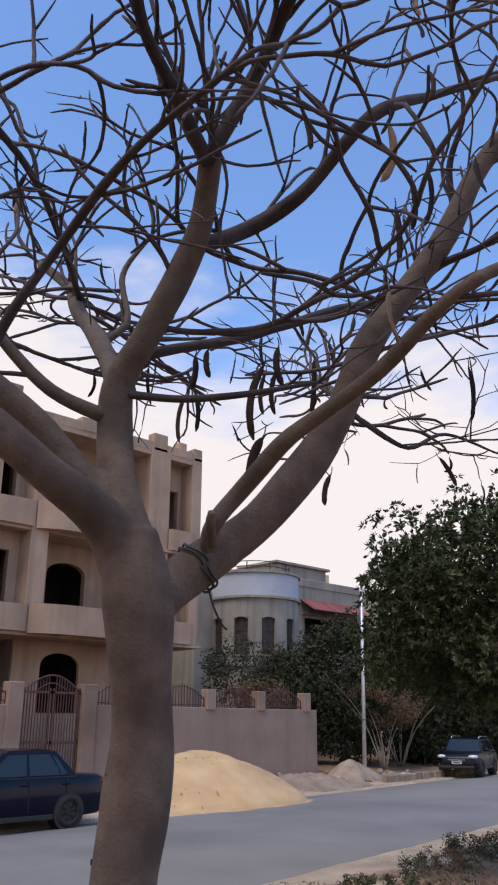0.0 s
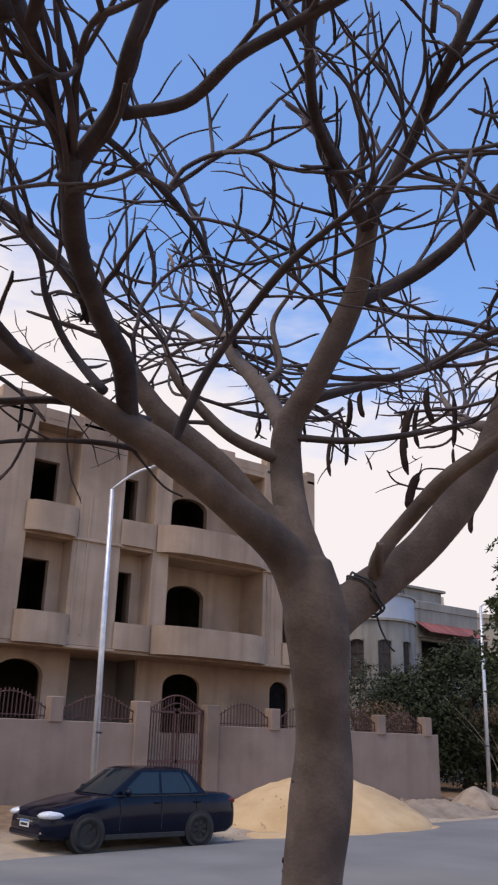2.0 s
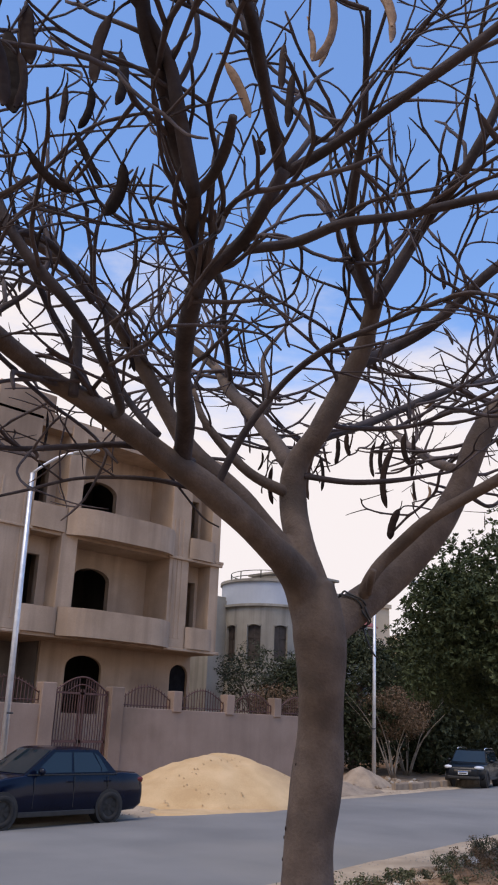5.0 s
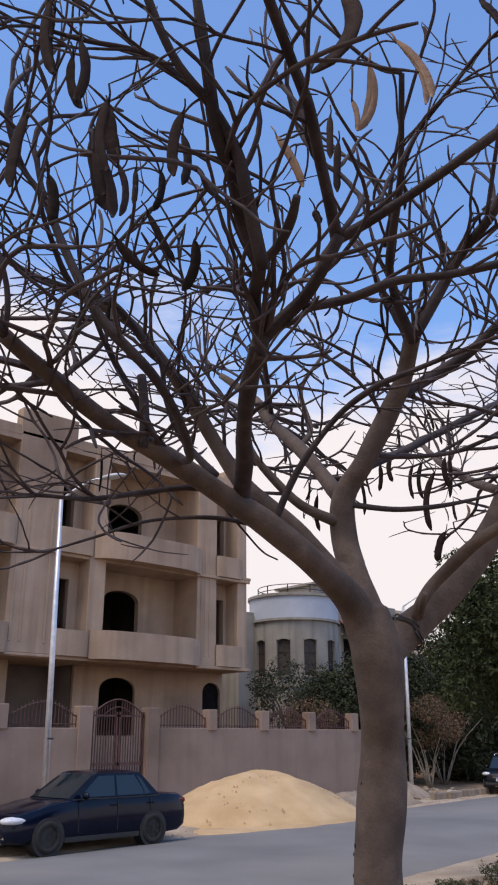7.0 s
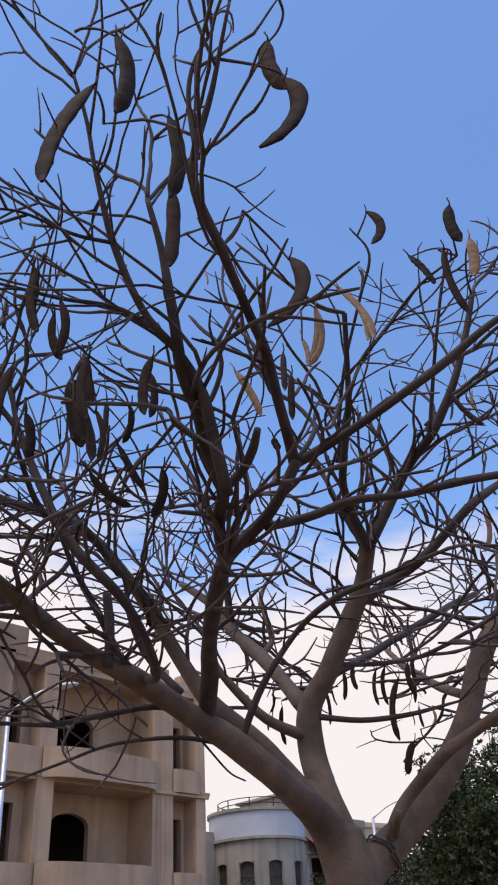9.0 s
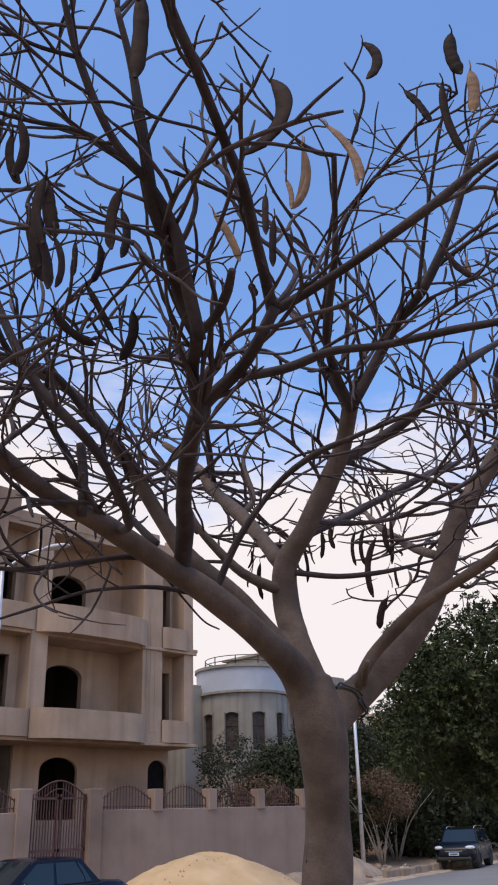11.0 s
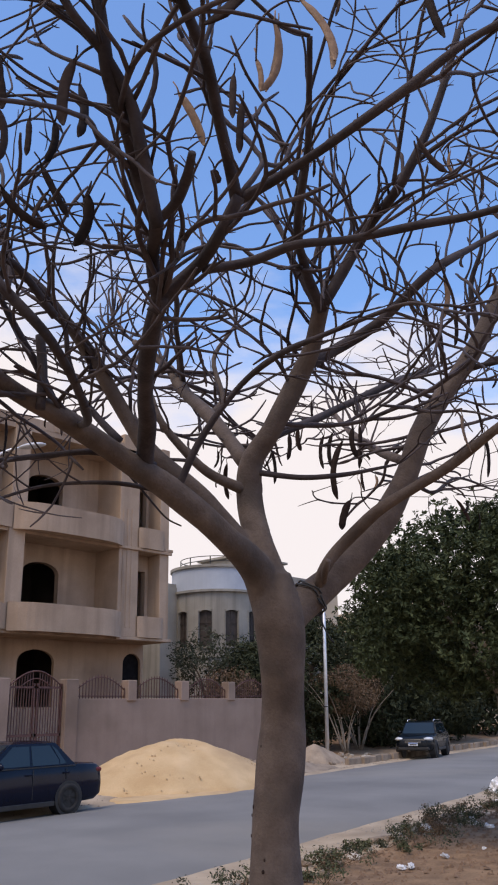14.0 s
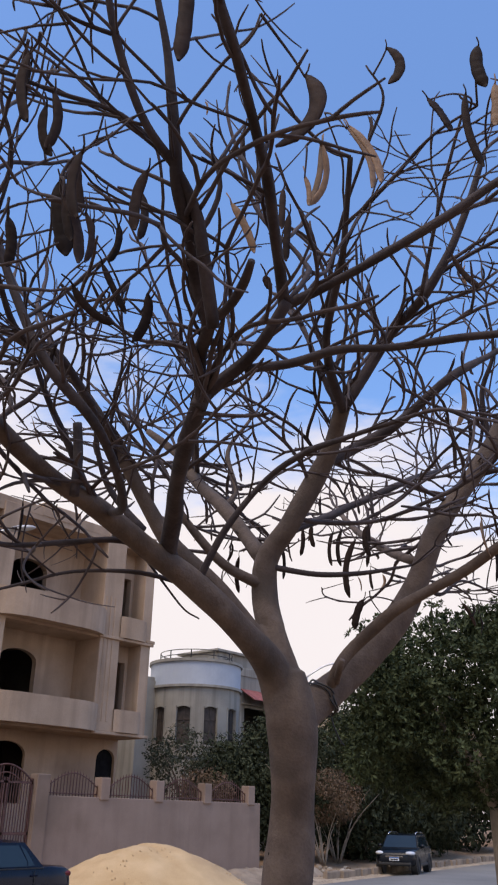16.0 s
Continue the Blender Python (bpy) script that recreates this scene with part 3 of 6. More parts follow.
def grow():
    """Twigs of three orders on all limbs, and the ends where pods hang."""
    rnd = random.Random(7)
    verts, faces, tips = [], [], []
    stems = []

    def bad(p):
        if np.hypot(p[0] - 0.6, p[1] - 0.1) < 0.9 and p[2] < 3.1:
            return True
        if np.hypot(p[0] - 4.0, p[1] - 2.85) < 1.3 and p[2] < 3.42:
            return True
        if p[0] > 1.05 * p[1] + 0.5 and p[2] > 2.1 + 1.02 * np.hypot(p[0], p[1]):
            return True
        if p[0] > 3.3 and np.hypot(p[0] - 4.0, p[1] - 2.85) < 2.3 and p[2] < 3.36:
            return True
        return p[2] < 2.6

    def vec(z=0.0, flat=1.0):
        return np.array([rnd.gauss(0, 1), rnd.gauss(0, 1), rnd.gauss(z, 1) * flat])

    def twig(p, d, length, r0, order, flat=1.0):
        """A crooked shoot: it bends slowly, kinks at its nodes and forks there to the other side."""
        n = max(4, int(length / 0.045))
        step = length / n
        pts = [np.array(p)]
        d = np.array(d)
        d = d / np.linalg.norm(d)
        bend = vec(0.2, flat) * 0.075
        forks = []
        node = rnd.uniform(3, 7)
        for k in range(n):
            d = d + bend + vec(0.05, flat) * 0.08
            if k > node:
                kink = vec(0.1, flat)
                kink -= d * (kink @ d)
                kink /= np.linalg.norm(kink) + 1e-6
                d = d + kink * rnd.uniform(0.10, 0.36)
                forks.append((k, -kink))
                bend = vec(0.15, flat) * 0.07
                node = k + rnd.uniform(3.0, 7.5)
            d = d / np.linalg.norm(d)
            pts.append(pts[-1] + d * step)
            if bad(pts[-1]):
                return
        radii = [r0 * (1 - 0.38 * k / n) * (1.22 if any(abs(k - f[0]) < 1 for f in forks) else 1.0) for k in range(n + 1)]
        radii[-1] *= 0.7
        tube(verts, faces, pts, radii, 5 if r0 > 0.006 else 4)
        tips.append((pts[-1], d, order))
        if order >= 3:
            return
        for k, side in forks:
            if rnd.random() < 0.22:
                continue
            t = pts[k] - pts[k - 1]
            t = t / np.linalg.norm(t)
            dd = t * rnd.uniform(0.5, 1.0) + side * rnd.uniform(0.5, 1.0)
            if order < 2:
                ll = length * rnd.uniform(0.3, 0.65) * (1 - 0.3 * k / n)
            else:
                ll = rnd.uniform(0.08, 0.30)
            twig(pts[k], dd, ll, max(0.0042, radii[k] * rnd.uniform(0.62, 0.86)), order + 1, flat)
            if rnd.random() < 0.22:
                twig(pts[k], t + vec() * 0.7, rnd.uniform(0.03, 0.09), 0.0042, 3)

    skip = ("trunk", "broken_stick", "broken_stub", "broken_knob")
    for name, (c, r) in BRANCHES.items():
        if name in skip:
            continue
        arc = np.r_[0, np.cumsum(np.linalg.norm(np.diff(c, axis=0), axis=1))]
        thick = r[0] > 0.065
        near = name in ("long_arm", "low_long_arm", "fork_arm")
        slim = near or name in ("rising_left", "dark_limb", "dark_side", "spray_a", "spray_b", "spray_c", "upper_limb_a", "upper_limb_b", "middle_arm", "arching_arm", "crossing_arm", "top_left_arm", "top_left_side", "top_cross")
        s = arc[-1] * (0.45 if thick else 0.18)
        while s < arc[-1]:
            p = np.array([np.interp(s, arc, c[:, k]) for k in range(3)])
            rr = float(np.interp(s, arc, r))
            q = np.array([np.interp(min(s + 0.03, arc[-1]), arc, c[:, k]) for k in range(3)])
            t = (q - p) / (np.linalg.norm(q - p) + 1e-6)
            if np.linalg.norm(q - p) < 1e-4:
                t = (c[-1] - c[-2]) / np.linalg.norm(c[-1] - c[-2])
            side = np.array([rnd.gauss(0, 1), rnd.gauss(0, 1), rnd.gauss(0.2, 0.75)])
            side -= t * (side @ t)
            d = t * rnd.uniform(0.6, 1.3) + side / (np.linalg.norm(side) + 1e-6) * rnd.uniform(0.5, 0.95)
            out = 0.3 + 0.7 * min(1.0, s / 1.0)
            flat = 0.3 if p[2] < 3.75 else 0.55 if p[2] < 4.2 else 1.0
            d[2] *= flat
            length = rnd.uniform(0.4, 1.3) * out
            if not slim and rnd.random() < (0.20 if rr > 0.02 else 0.06) and not (s < 0.5 and thick):
                away = np.array([p[0] - 3.8, p[1] - 3.0, rnd.uniform(0.0, 0.9)])
                d = d * 0.7 + away / (np.linalg.norm(away) + 0.3) * 0.8 + np.array([rnd.gauss(0, 0.5), rnd.gauss(0, 0.5), 0])
                twig(p, d / np.linalg.norm(d), rnd.uniform(0.9, 1.8), min(0.02, max(0.008, rr * 0.5)), 0, flat)
            twig(p, d / np.linalg.norm(d), length, min(0.0112 if slim else 0.0125, max(0.006, rr * rnd.uniform(0.3, 0.5))), 1, flat)
            s += rnd.uniform(0.10, 0.23) * (1.3 if thick else 1.0) * (0.5 if p[0] < 2.35 and p[1] > 2.15 and p[2] < 4.1 else 0.85 if p[0] > 5.1 else 2.1 if p[0] > 4.0 or p[1] > 3.3 else 1.0) * (2.0 if near else 0.72 if name.startswith("top_") or name == "rising_left" else 0.85 if name in ("upper_limb_a", "upper_limb_b", "middle_arm") else 1.05 if slim else 1.75 if name in ("pale_arm", "pale_twin", "low_arm", "inner_arm", "right_spur") else 1.75)
        end = (c[-1] - c[-2]) / np.linalg.norm(c[-1] - c[-2])
        for _ in range(3):
            d = end + np.array([rnd.gauss(0, 0.4), rnd.gauss(0, 0.4), rnd.gauss(0.1, 0.3)])
            twig(c[-1], d / np.linalg.norm(d), rnd.uniform(0.5, 1.1), min(0.012, max(0.006, r[-1] * 0.8)), 1)
    # flat spreading sprays round the far rim and the two sides of the crown
    for k in range(34):
        name = rnd.choice(("pale_arm", "pale_twin", "second_limb", "inner_arm")) if 12 <= k < 20 else rnd.choice(("pale_arm", "low_arm", "pale_twin", "left_limb", "low_left_arm", "right_spur", "middle_limb", "right_limb"))
        c, r = BRANCHES[name]
        i = rnd.randint(len(c) // 2, len(c) - 2)
        if c[i][2] < 3.1 or c[i][2] > 4.5:
            continue
        a = rnd.uniform(-0.4, 2.9)
        twig(c[i], (math.cos(a), math.sin(a), rnd.gauss(0.08, 0.12)), rnd.uniform(1.0, 2.1), min(0.015, r[i] * 0.7), 0, 0.3)
    # long shoots that rise from the far limbs over the middle of the crown
    for k in range(9):
        c, r = BRANCHES[("pale_arm", "arching_arm", "second_limb")[k % 3]]
        i = rnd.randint(len(c) // 3, len(c) - 6)
        twig(c[i], (rnd.gauss(-0.35, 0.35), rnd.gauss(-0.3, 0.3), rnd.uniform(0.6, 1.1)), rnd.uniform(1.0, 1.8), 0.012, 0, 1.0)
    from_lists("twigs", verts, faces, TWIG, flame_tree, "dense tangle of thin bare twigs")["kind"] = "stuff"
    return tips


def cable():
    """A black cable looped round the fork, its end hanging down."""
    verts, faces = [], []
    c, r = BRANCHES["right_limb"]
    i = int(np.argmin(np.linalg.norm(c - np.array([4.13, 2.96, 2.66]), axis=1)))
    d = c[i + 1] - c[i]
    d = d / np.linalg.norm(d)
    a = np.cross(d, (0, 0, 1))
    a = a / np.linalg.norm(a)
    b = np.cross(a, d)
    for off in (0.0, 0.022):
        loop = [c[i] + d * (off + 0.01 * math.sin(k + 40 * off)) + (r[i] + 0.012) * (math.cos(k / 24 * 6.2832) * a + math.sin(k / 24 * 6.2832) * b) for k in range(25)]
        tube(verts, faces, loop, [0.0055] * 25, 6)
    low = c[i] - b * (r[i] + 0.01)
    tube(verts, faces, spline([low, low + np.array([0.01, -0.02, -0.07]), low + np.array([0.04, -0.04, -0.14]), low + np.array([0.06, -0.05, -0.16])], 4), [0.005] * 13, 6)
    ob = from_lists("cable", verts, faces, TRIM, None, "black cable looped round the fork of a tree")
    tagged(ob, category="cable")


def knots():
    """Small dark scars on the trunk."""
    rnd = random.Random(3)
    c, r = BRANCHES["trunk"]
    for k in range(16):
        z = rnd.uniform(1.0, 2.35)
        i = int(np.argmin(abs(c[:, 2] - z)))
        a = rnd.uniform(0, 6.28)
        s = rnd.uniform(0.004, 0.010)
        bm = bmesh.new()
        bmesh.ops.create_icosphere(bm, subdivisions=2, radius=1)
        for v in bm.verts:
            v.co = Vector((v.co.x * s * 0.5, v.co.y * s, v.co.z * s * rnd.uniform(1.1, 1.5)))
        ob = part("knot", bm, POD, flame_tree, smooth=True)
        ob.matrix_basis = pose(c[i][0] + (r[i] - 0.001) * math.cos(a), c[i][1] + (r[i] - 0.001) * math.sin(a), z, 0, 0, math.degrees(a))


knots()
cable()
TIPS = grow()


def pod_mesh(name, length, width, curl, twist, material):
    """A flat woody seed pod that hangs from the origin to (0, 0, -length), bowed by the angle curl, with swollen edges and a blunt point."""
    verts, faces = [], []
    n, sides = 18, 10
    mid = [np.zeros(2)]
    for i in range(n):
        a = curl * ((i + 0.5) / n - 0.5)
        mid.append(mid[-1] + np.array([-math.sin(a), -math.cos(a)]))
    mid = np.array(mid)
    mid *= length / np.linalg.norm(mid[-1])
    for i in range(n + 1):
        t = i / n
        w = width / 2 * (min(1.0, (t + 0.01) / 0.2) ** 0.75) * (min(1.0, (1.01 - t) / 0.16) ** 0.6) * (1 + 0.04 * math.sin(t * 23)) + 0.0015
        th = w * 0.3 + 0.0015
        a = curl * (t - 0.5)
        nx, nz = math.cos(a), -math.sin(a)
        tw = twist * (t - 0.3)
        for k in range(sides):
            b = 2 * math.pi * k / sides
            x, y = w * math.cos(b), th * math.sin(b) * (1 + 0.25 * math.sin(t * 40))
            x, y = x * math.cos(tw) - y * math.sin(tw), x * math.sin(tw) + y * math.cos(tw)
            verts.append((mid[i][0] + nx * x, y, mid[i][1] + nz * x))
    for i in range(n):
        for k in range(sides):
            a, b = i * sides + k, i * sides + (k + 1) % sides
            faces.append((a, b, b + sides, a + sides))
    faces.append(tuple(range(sides)))
    faces.append(tuple(reversed(range(n * sides, n * sides + sides))))
    tube(verts, faces, [(0, 0, 0.05), (0.004, 0, 0.02), (0, 0, -0.01)], [0.003, 0.003, 0.004], 5)
    me = bpy.data.meshes.new(name)
    me.from_pydata(verts, [], faces)
    me.materials.append(material)
    me.polygons.foreach_set("use_smooth", [True] * len(me.polygons))
    return me


def hang_pods():
    rnd = random.Random(21)
    dark = [pod_mesh("pod", l, w, c, t, POD) for l, w, c, t in
            ((0.30, 0.034, 0.6, 0.2), (0.24, 0.030, -1.1, 0.5), (0.36, 0.036, 0.3, -0.4), (0.20, 0.028, 1.8, 0.3), (0.27, 0.032, -0.4, 0.9))]
    dry = [pod_mesh("dry_pod", l, w, c, t, DRY_POD) for l, w, c, t in ((0.24, 0.032, 1.2, 0.4), (0.20, 0.026, -1.0, 0.8))]
    ends = [t for t in TIPS if t[2] <= 2]
    rnd.shuffle(ends)
    for p, d, order in ends[:200]:
        if np.hypot(p[0] - 0.6, p[1] - 0.1) < 2.5 or (p[0] < p[1] and p[2] < 3.5):
            continue
        lone = rnd.random() < 0.14
        me = rnd.choice(dry if lone else dark)
        k = rnd.uniform(0.45, 0.85)
        share("dry_pod" if lone else "pod", me, flame_tree,
              pose(*(p - np.array([0, 0, 0.045 * k])), rnd.gauss(0, 14), rnd.gauss(0, 14), rnd.uniform(0, 360)) @ Matrix.Scale(k, 4))
    # pods that hang singly from known twigs
    bare = np.concatenate([c for n, (c, r) in BRANCHES.items() if n != "trunk"])
    ends = np.array([t[0] for t in TIPS])
    stalk_verts, stalk_faces = [], []

    def stalk(p):
        """A thin crooked twig from the nearest branch or twig end to a pod's head."""
        p = np.array(p)
        near = np.concatenate([bare, ends])
        gap = np.linalg.norm(near - p, axis=1) + 0.6 * np.maximum(0, p[2] + 0.02 - near[:, 2])
        q = near[int(np.argmin(gap))]
        far = np.linalg.norm(q - p)
        if far > 1.0:
            return
        side = np.array([rnd.gauss(0, 1), rnd.gauss(0, 1), 0.6]) * 0.12 * far
        pts = spline([q, q + (p - q) * 0.35 + side, q + (p - q) * 0.75 + side * 0.9, p - np.array([0, 0, 0.012])], 4)
        tube(stalk_verts, stalk_faces, pts, np.linspace(0.0055, 0.0035, len(pts)), 5)

    def hung(p, q, width, kind):
        """A pod from its stalk p to its tip q; kind 1 is dry and pale, 2 strongly curled."""
        stalk(p)
        d = Vector(q) - Vector(p)
        swing = math.sin(91 * p[0] + 37 * p[2])
        curl = 1.9 if kind == 2 else 0.9 * swing if kind == 0 else 0.8 + 0.5 * swing
        me = pod_mesh("pod", d.length, width * 0.88, curl, 0.5 * swing, DRY_POD if kind == 1 else POD)
        z = -d.normalized()
        x = Vector((0.76, -0.65, 0))
        x = (x - z * (x @ z)).normalized()
        y = z.cross(x)
        turn = Matrix((x, y, z)).transposed().to_4x4()
        share("dry_pod" if kind == 1 else "pod", me, flame_tree, Matrix.Translation(p) @ turn @ pose(0, 0, 0, 0, 0, 22 * swing))

    hung((1.07, 1.45, 3.61), (1.08, 1.45, 3.40), 0.031, 0)
    hung((1.08, 1.50, 3.56), (1.10, 1.49, 3.36), 0.025, 0)
    hung((1.07, 1.51, 3.50), (1.12, 1.48, 3.30), 0.031, 0)
    hung((1.15, 1.52, 3.50), (1.16, 1.51, 3.34), 0.019, 0)
    hung((1.47, 1.67, 3.96), (1.45, 1.68, 3.71), 0.040, 0)
    hung((1.09, 1.67, 3.99), (1.09, 1.67, 3.77), 0.031, 0)
    hung((1.02, 1.70, 4.06), (1.04, 1.70, 3.85), 0.034, 0)
    hung((2.28, 1.55, 4.61), (2.25, 1.60, 4.29), 0.031, 1)
    hung((2.24, 1.61, 4.44), (2.25, 1.60, 4.29), 0.021, 1)
    hung((2.27, 1.41, 4.61), (2.33, 1.31, 4.30), 0.039, 1)
    hung((2.04, 1.83, 4.29), (2.11, 1.76, 4.05), 0.033, 1)
    hung((2.19, 1.68, 4.38), (2.18, 1.68, 4.17), 0.027, 0)
    hung((2.28, 1.72, 4.33), (2.27, 1.73, 4.09), 0.030, 0)
    hung((1.37, 1.86, 3.54), (1.48, 1.78, 3.42), 0.026, 0)
    hung((1.59, 1.95, 3.96), (1.57, 1.96, 3.79), 0.026, 0)
    hung((1.69, 1.88, 3.69), (1.66, 1.90, 3.49), 0.038, 0)
    hung((0.98, 1.72, 3.69), (0.96, 1.73, 3.45), 0.036, 0)
    hung((1.22, 2.05, 3.81), (1.24, 2.04, 3.62), 0.037, 0)
    hung((1.61, 2.05, 3.85), (1.70, 2.00, 3.66), 0.024, 0)
    hung((1.57, 2.08, 4.03), (1.57, 2.08, 3.88), 0.021, 0)
    hung((1.64, 2.04, 3.75), (1.60, 2.06, 3.58), 0.018, 0)
    hung((2.06, 1.66, 3.87), (2.08, 1.65, 3.82), 0.028, 0)
    hung((1.66, 1.17, 4.19), (1.60, 1.24, 3.89), 0.058, 2)
    hung((1.27, 0.85, 4.66), (1.30, 0.82, 4.40), 0.057, 0)
    hung((1.29, 0.82, 4.44), (1.24, 0.90, 4.14), 0.061, 2)
    hung((0.89, 1.15, 4.63), (0.90, 1.14, 4.23), 0.056, 0)
    hung((0.87, 1.22, 4.42), (0.77, 1.27, 3.94), 0.066, 0)
    hung((1.18, 1.24, 4.59), (1.18, 1.23, 4.17), 0.055, 0)
    hung((1.19, 1.23, 4.21), (1.18, 1.23, 3.87), 0.046, 0)
    hung((0.70, 1.42, 4.02), (0.73, 1.40, 3.64), 0.039, 0)
    hung((0.97, 1.62, 4.01), (0.99, 1.61, 3.76), 0.031, 0)
    hung((1.08, 1.68, 3.93), (1.11, 1.66, 3.75), 0.030, 0)
    hung((2.59, 1.39, 5.33), (2.59, 1.39, 5.10), 0.051, 2)
    hung((2.49, 1.16, 4.77), (2.52, 1.09, 4.57), 0.059, 0)
    hung((2.49, 0.92, 4.89), (2.49, 0.91, 4.66), 0.054, 0)
    hung((2.50, 0.88, 4.66), (2.50, 0.90, 4.46), 0.047, 1)
    hung((2.55, 1.02, 4.75), (2.57, 0.99, 4.36), 0.034, 0)
    hung((2.57, 1.61, 4.96), (2.63, 1.53, 4.60), 0.035, 1)
    hung((2.50, 1.71, 4.87), (2.47, 1.76, 4.52), 0.029, 1)
    hung((1.70, 1.98, 4.20), (1.70, 1.97, 3.97), 0.035, 0)
    hung((1.27, 1.79, 3.93), (1.30, 1.77, 3.73), 0.048, 0)
    hung((1.24, 1.81, 3.83), (1.28, 1.78, 3.56), 0.062, 0)
    hung((4.54, 2.94, 3.73), (4.51, 2.98, 3.34), 0.043, 0)
    hung((4.39, 2.80, 3.28), (4.36, 2.85, 3.10), 0.047, 0)
    hung((4.58, 2.88, 3.82), (4.59, 2.86, 3.61), 0.036, 0)
    hung((4.33, 3.22, 3.80), (4.32, 3.23, 3.62), 0.032, 0)
    hung((4.37, 3.17, 3.83), (4.38, 3.16, 3.68), 0.032, 0)
    hung((4.21, 2.35, 4.66), (4.22, 2.33, 4.48), 0.031, 0)
    hung((4.38, 2.02, 4.53), (4.36, 2.06, 4.24), 0.041, 1)
    hung((4.89, 2.36, 4.52), (4.89, 2.36, 4.20), 0.034, 0)
    hung((4.76, 2.17, 4.49), (4.75, 2.18, 4.24), 0.033, 0)
    hung((4.79, 2.10, 4.56), (4.78, 2.13, 4.25), 0.033, 0)
    hung((4.75, 3.80, 3.88), (4.73, 3.82, 3.58), 0.028, 0)
    hung((4.79, 3.77, 3.91), (4.80, 3.76, 3.65), 0.028, 0)
    hung((5.17, 3.56, 4.07), (5.16, 3.57, 3.80), 0.029, 0)
    hung((5.22, 3.51, 4.09), (5.21, 3.52, 3.80), 0.033, 0)
    hung((5.44, 3.41, 4.19), (5.43, 3.43, 3.83), 0.034, 0)
    hung((5.42, 3.28, 3.42), (5.40, 3.31, 3.24), 0.034, 0)
    hung((5.72, 2.51, 3.95), (5.72, 2.52, 3.63), 0.031, 0)
    from_lists("pod_stalk", stalk_verts, stalk_faces, TWIG, flame_tree, "thin twigs that carry single pods")["kind"] = "stuff"


hang_pods()


# ---- unfinished apartment building ----
F, B = 25.6, 27.1
Z1, Z2, ROOF = 4.85, 8.40, 12.15


def curved_parapet(x0, x1, z0, z1, bulge, thick=0.16, n=18):
    """A balcony front that swells towards the street, with its floor."""
    bm = bmesh.new()
    outer, inner = [], []
    for k in range(n + 1):
        t = k / n
        s = (1 - abs(2 * t - 1) ** 4.5) * bulge
        x = x0 + (x1 - x0) * t
        outer.append((x, F - 0.06 - s))
        inner.append((x, F - 0.06 - s + thick))
    for ring0, ring1 in zip(zip(outer, inner), zip(outer[1:], inner[1:])):
        q = []
        for (x, y) in (ring0[0], ring1[0], ring1[1], ring0[1]):
            q.append((bm.verts.new((x, y, z0)), bm.verts.new((x, y, z1))))
        (a, A), (b, Bv), (c, C), (d, D) = q
        for f in ((a, b, Bv, A), (c, d, D, C), (A, Bv, C, D), (a, d, c, b)):
            bm.faces.new(f)
    bmesh.ops.remove_doubles(bm, verts=bm.verts, dist=1e-4)
    floor = [bm.verts.new((x, y + 0.05, z0 + 0.02)) for x, y in outer] + [bm.verts.new((x1, B, z0 + 0.02)), bm.verts.new((x0, B, z0 + 0.02))]
    bm.faces.new(floor)
    top = [bm.verts.new((v.co.x, v.co.y, z0 + 0.16)) for v in floor]
    bm.faces.new(list(reversed(top)))
    bmesh.ops.recalc_face_normals(bm, faces=bm.faces)
    return bm


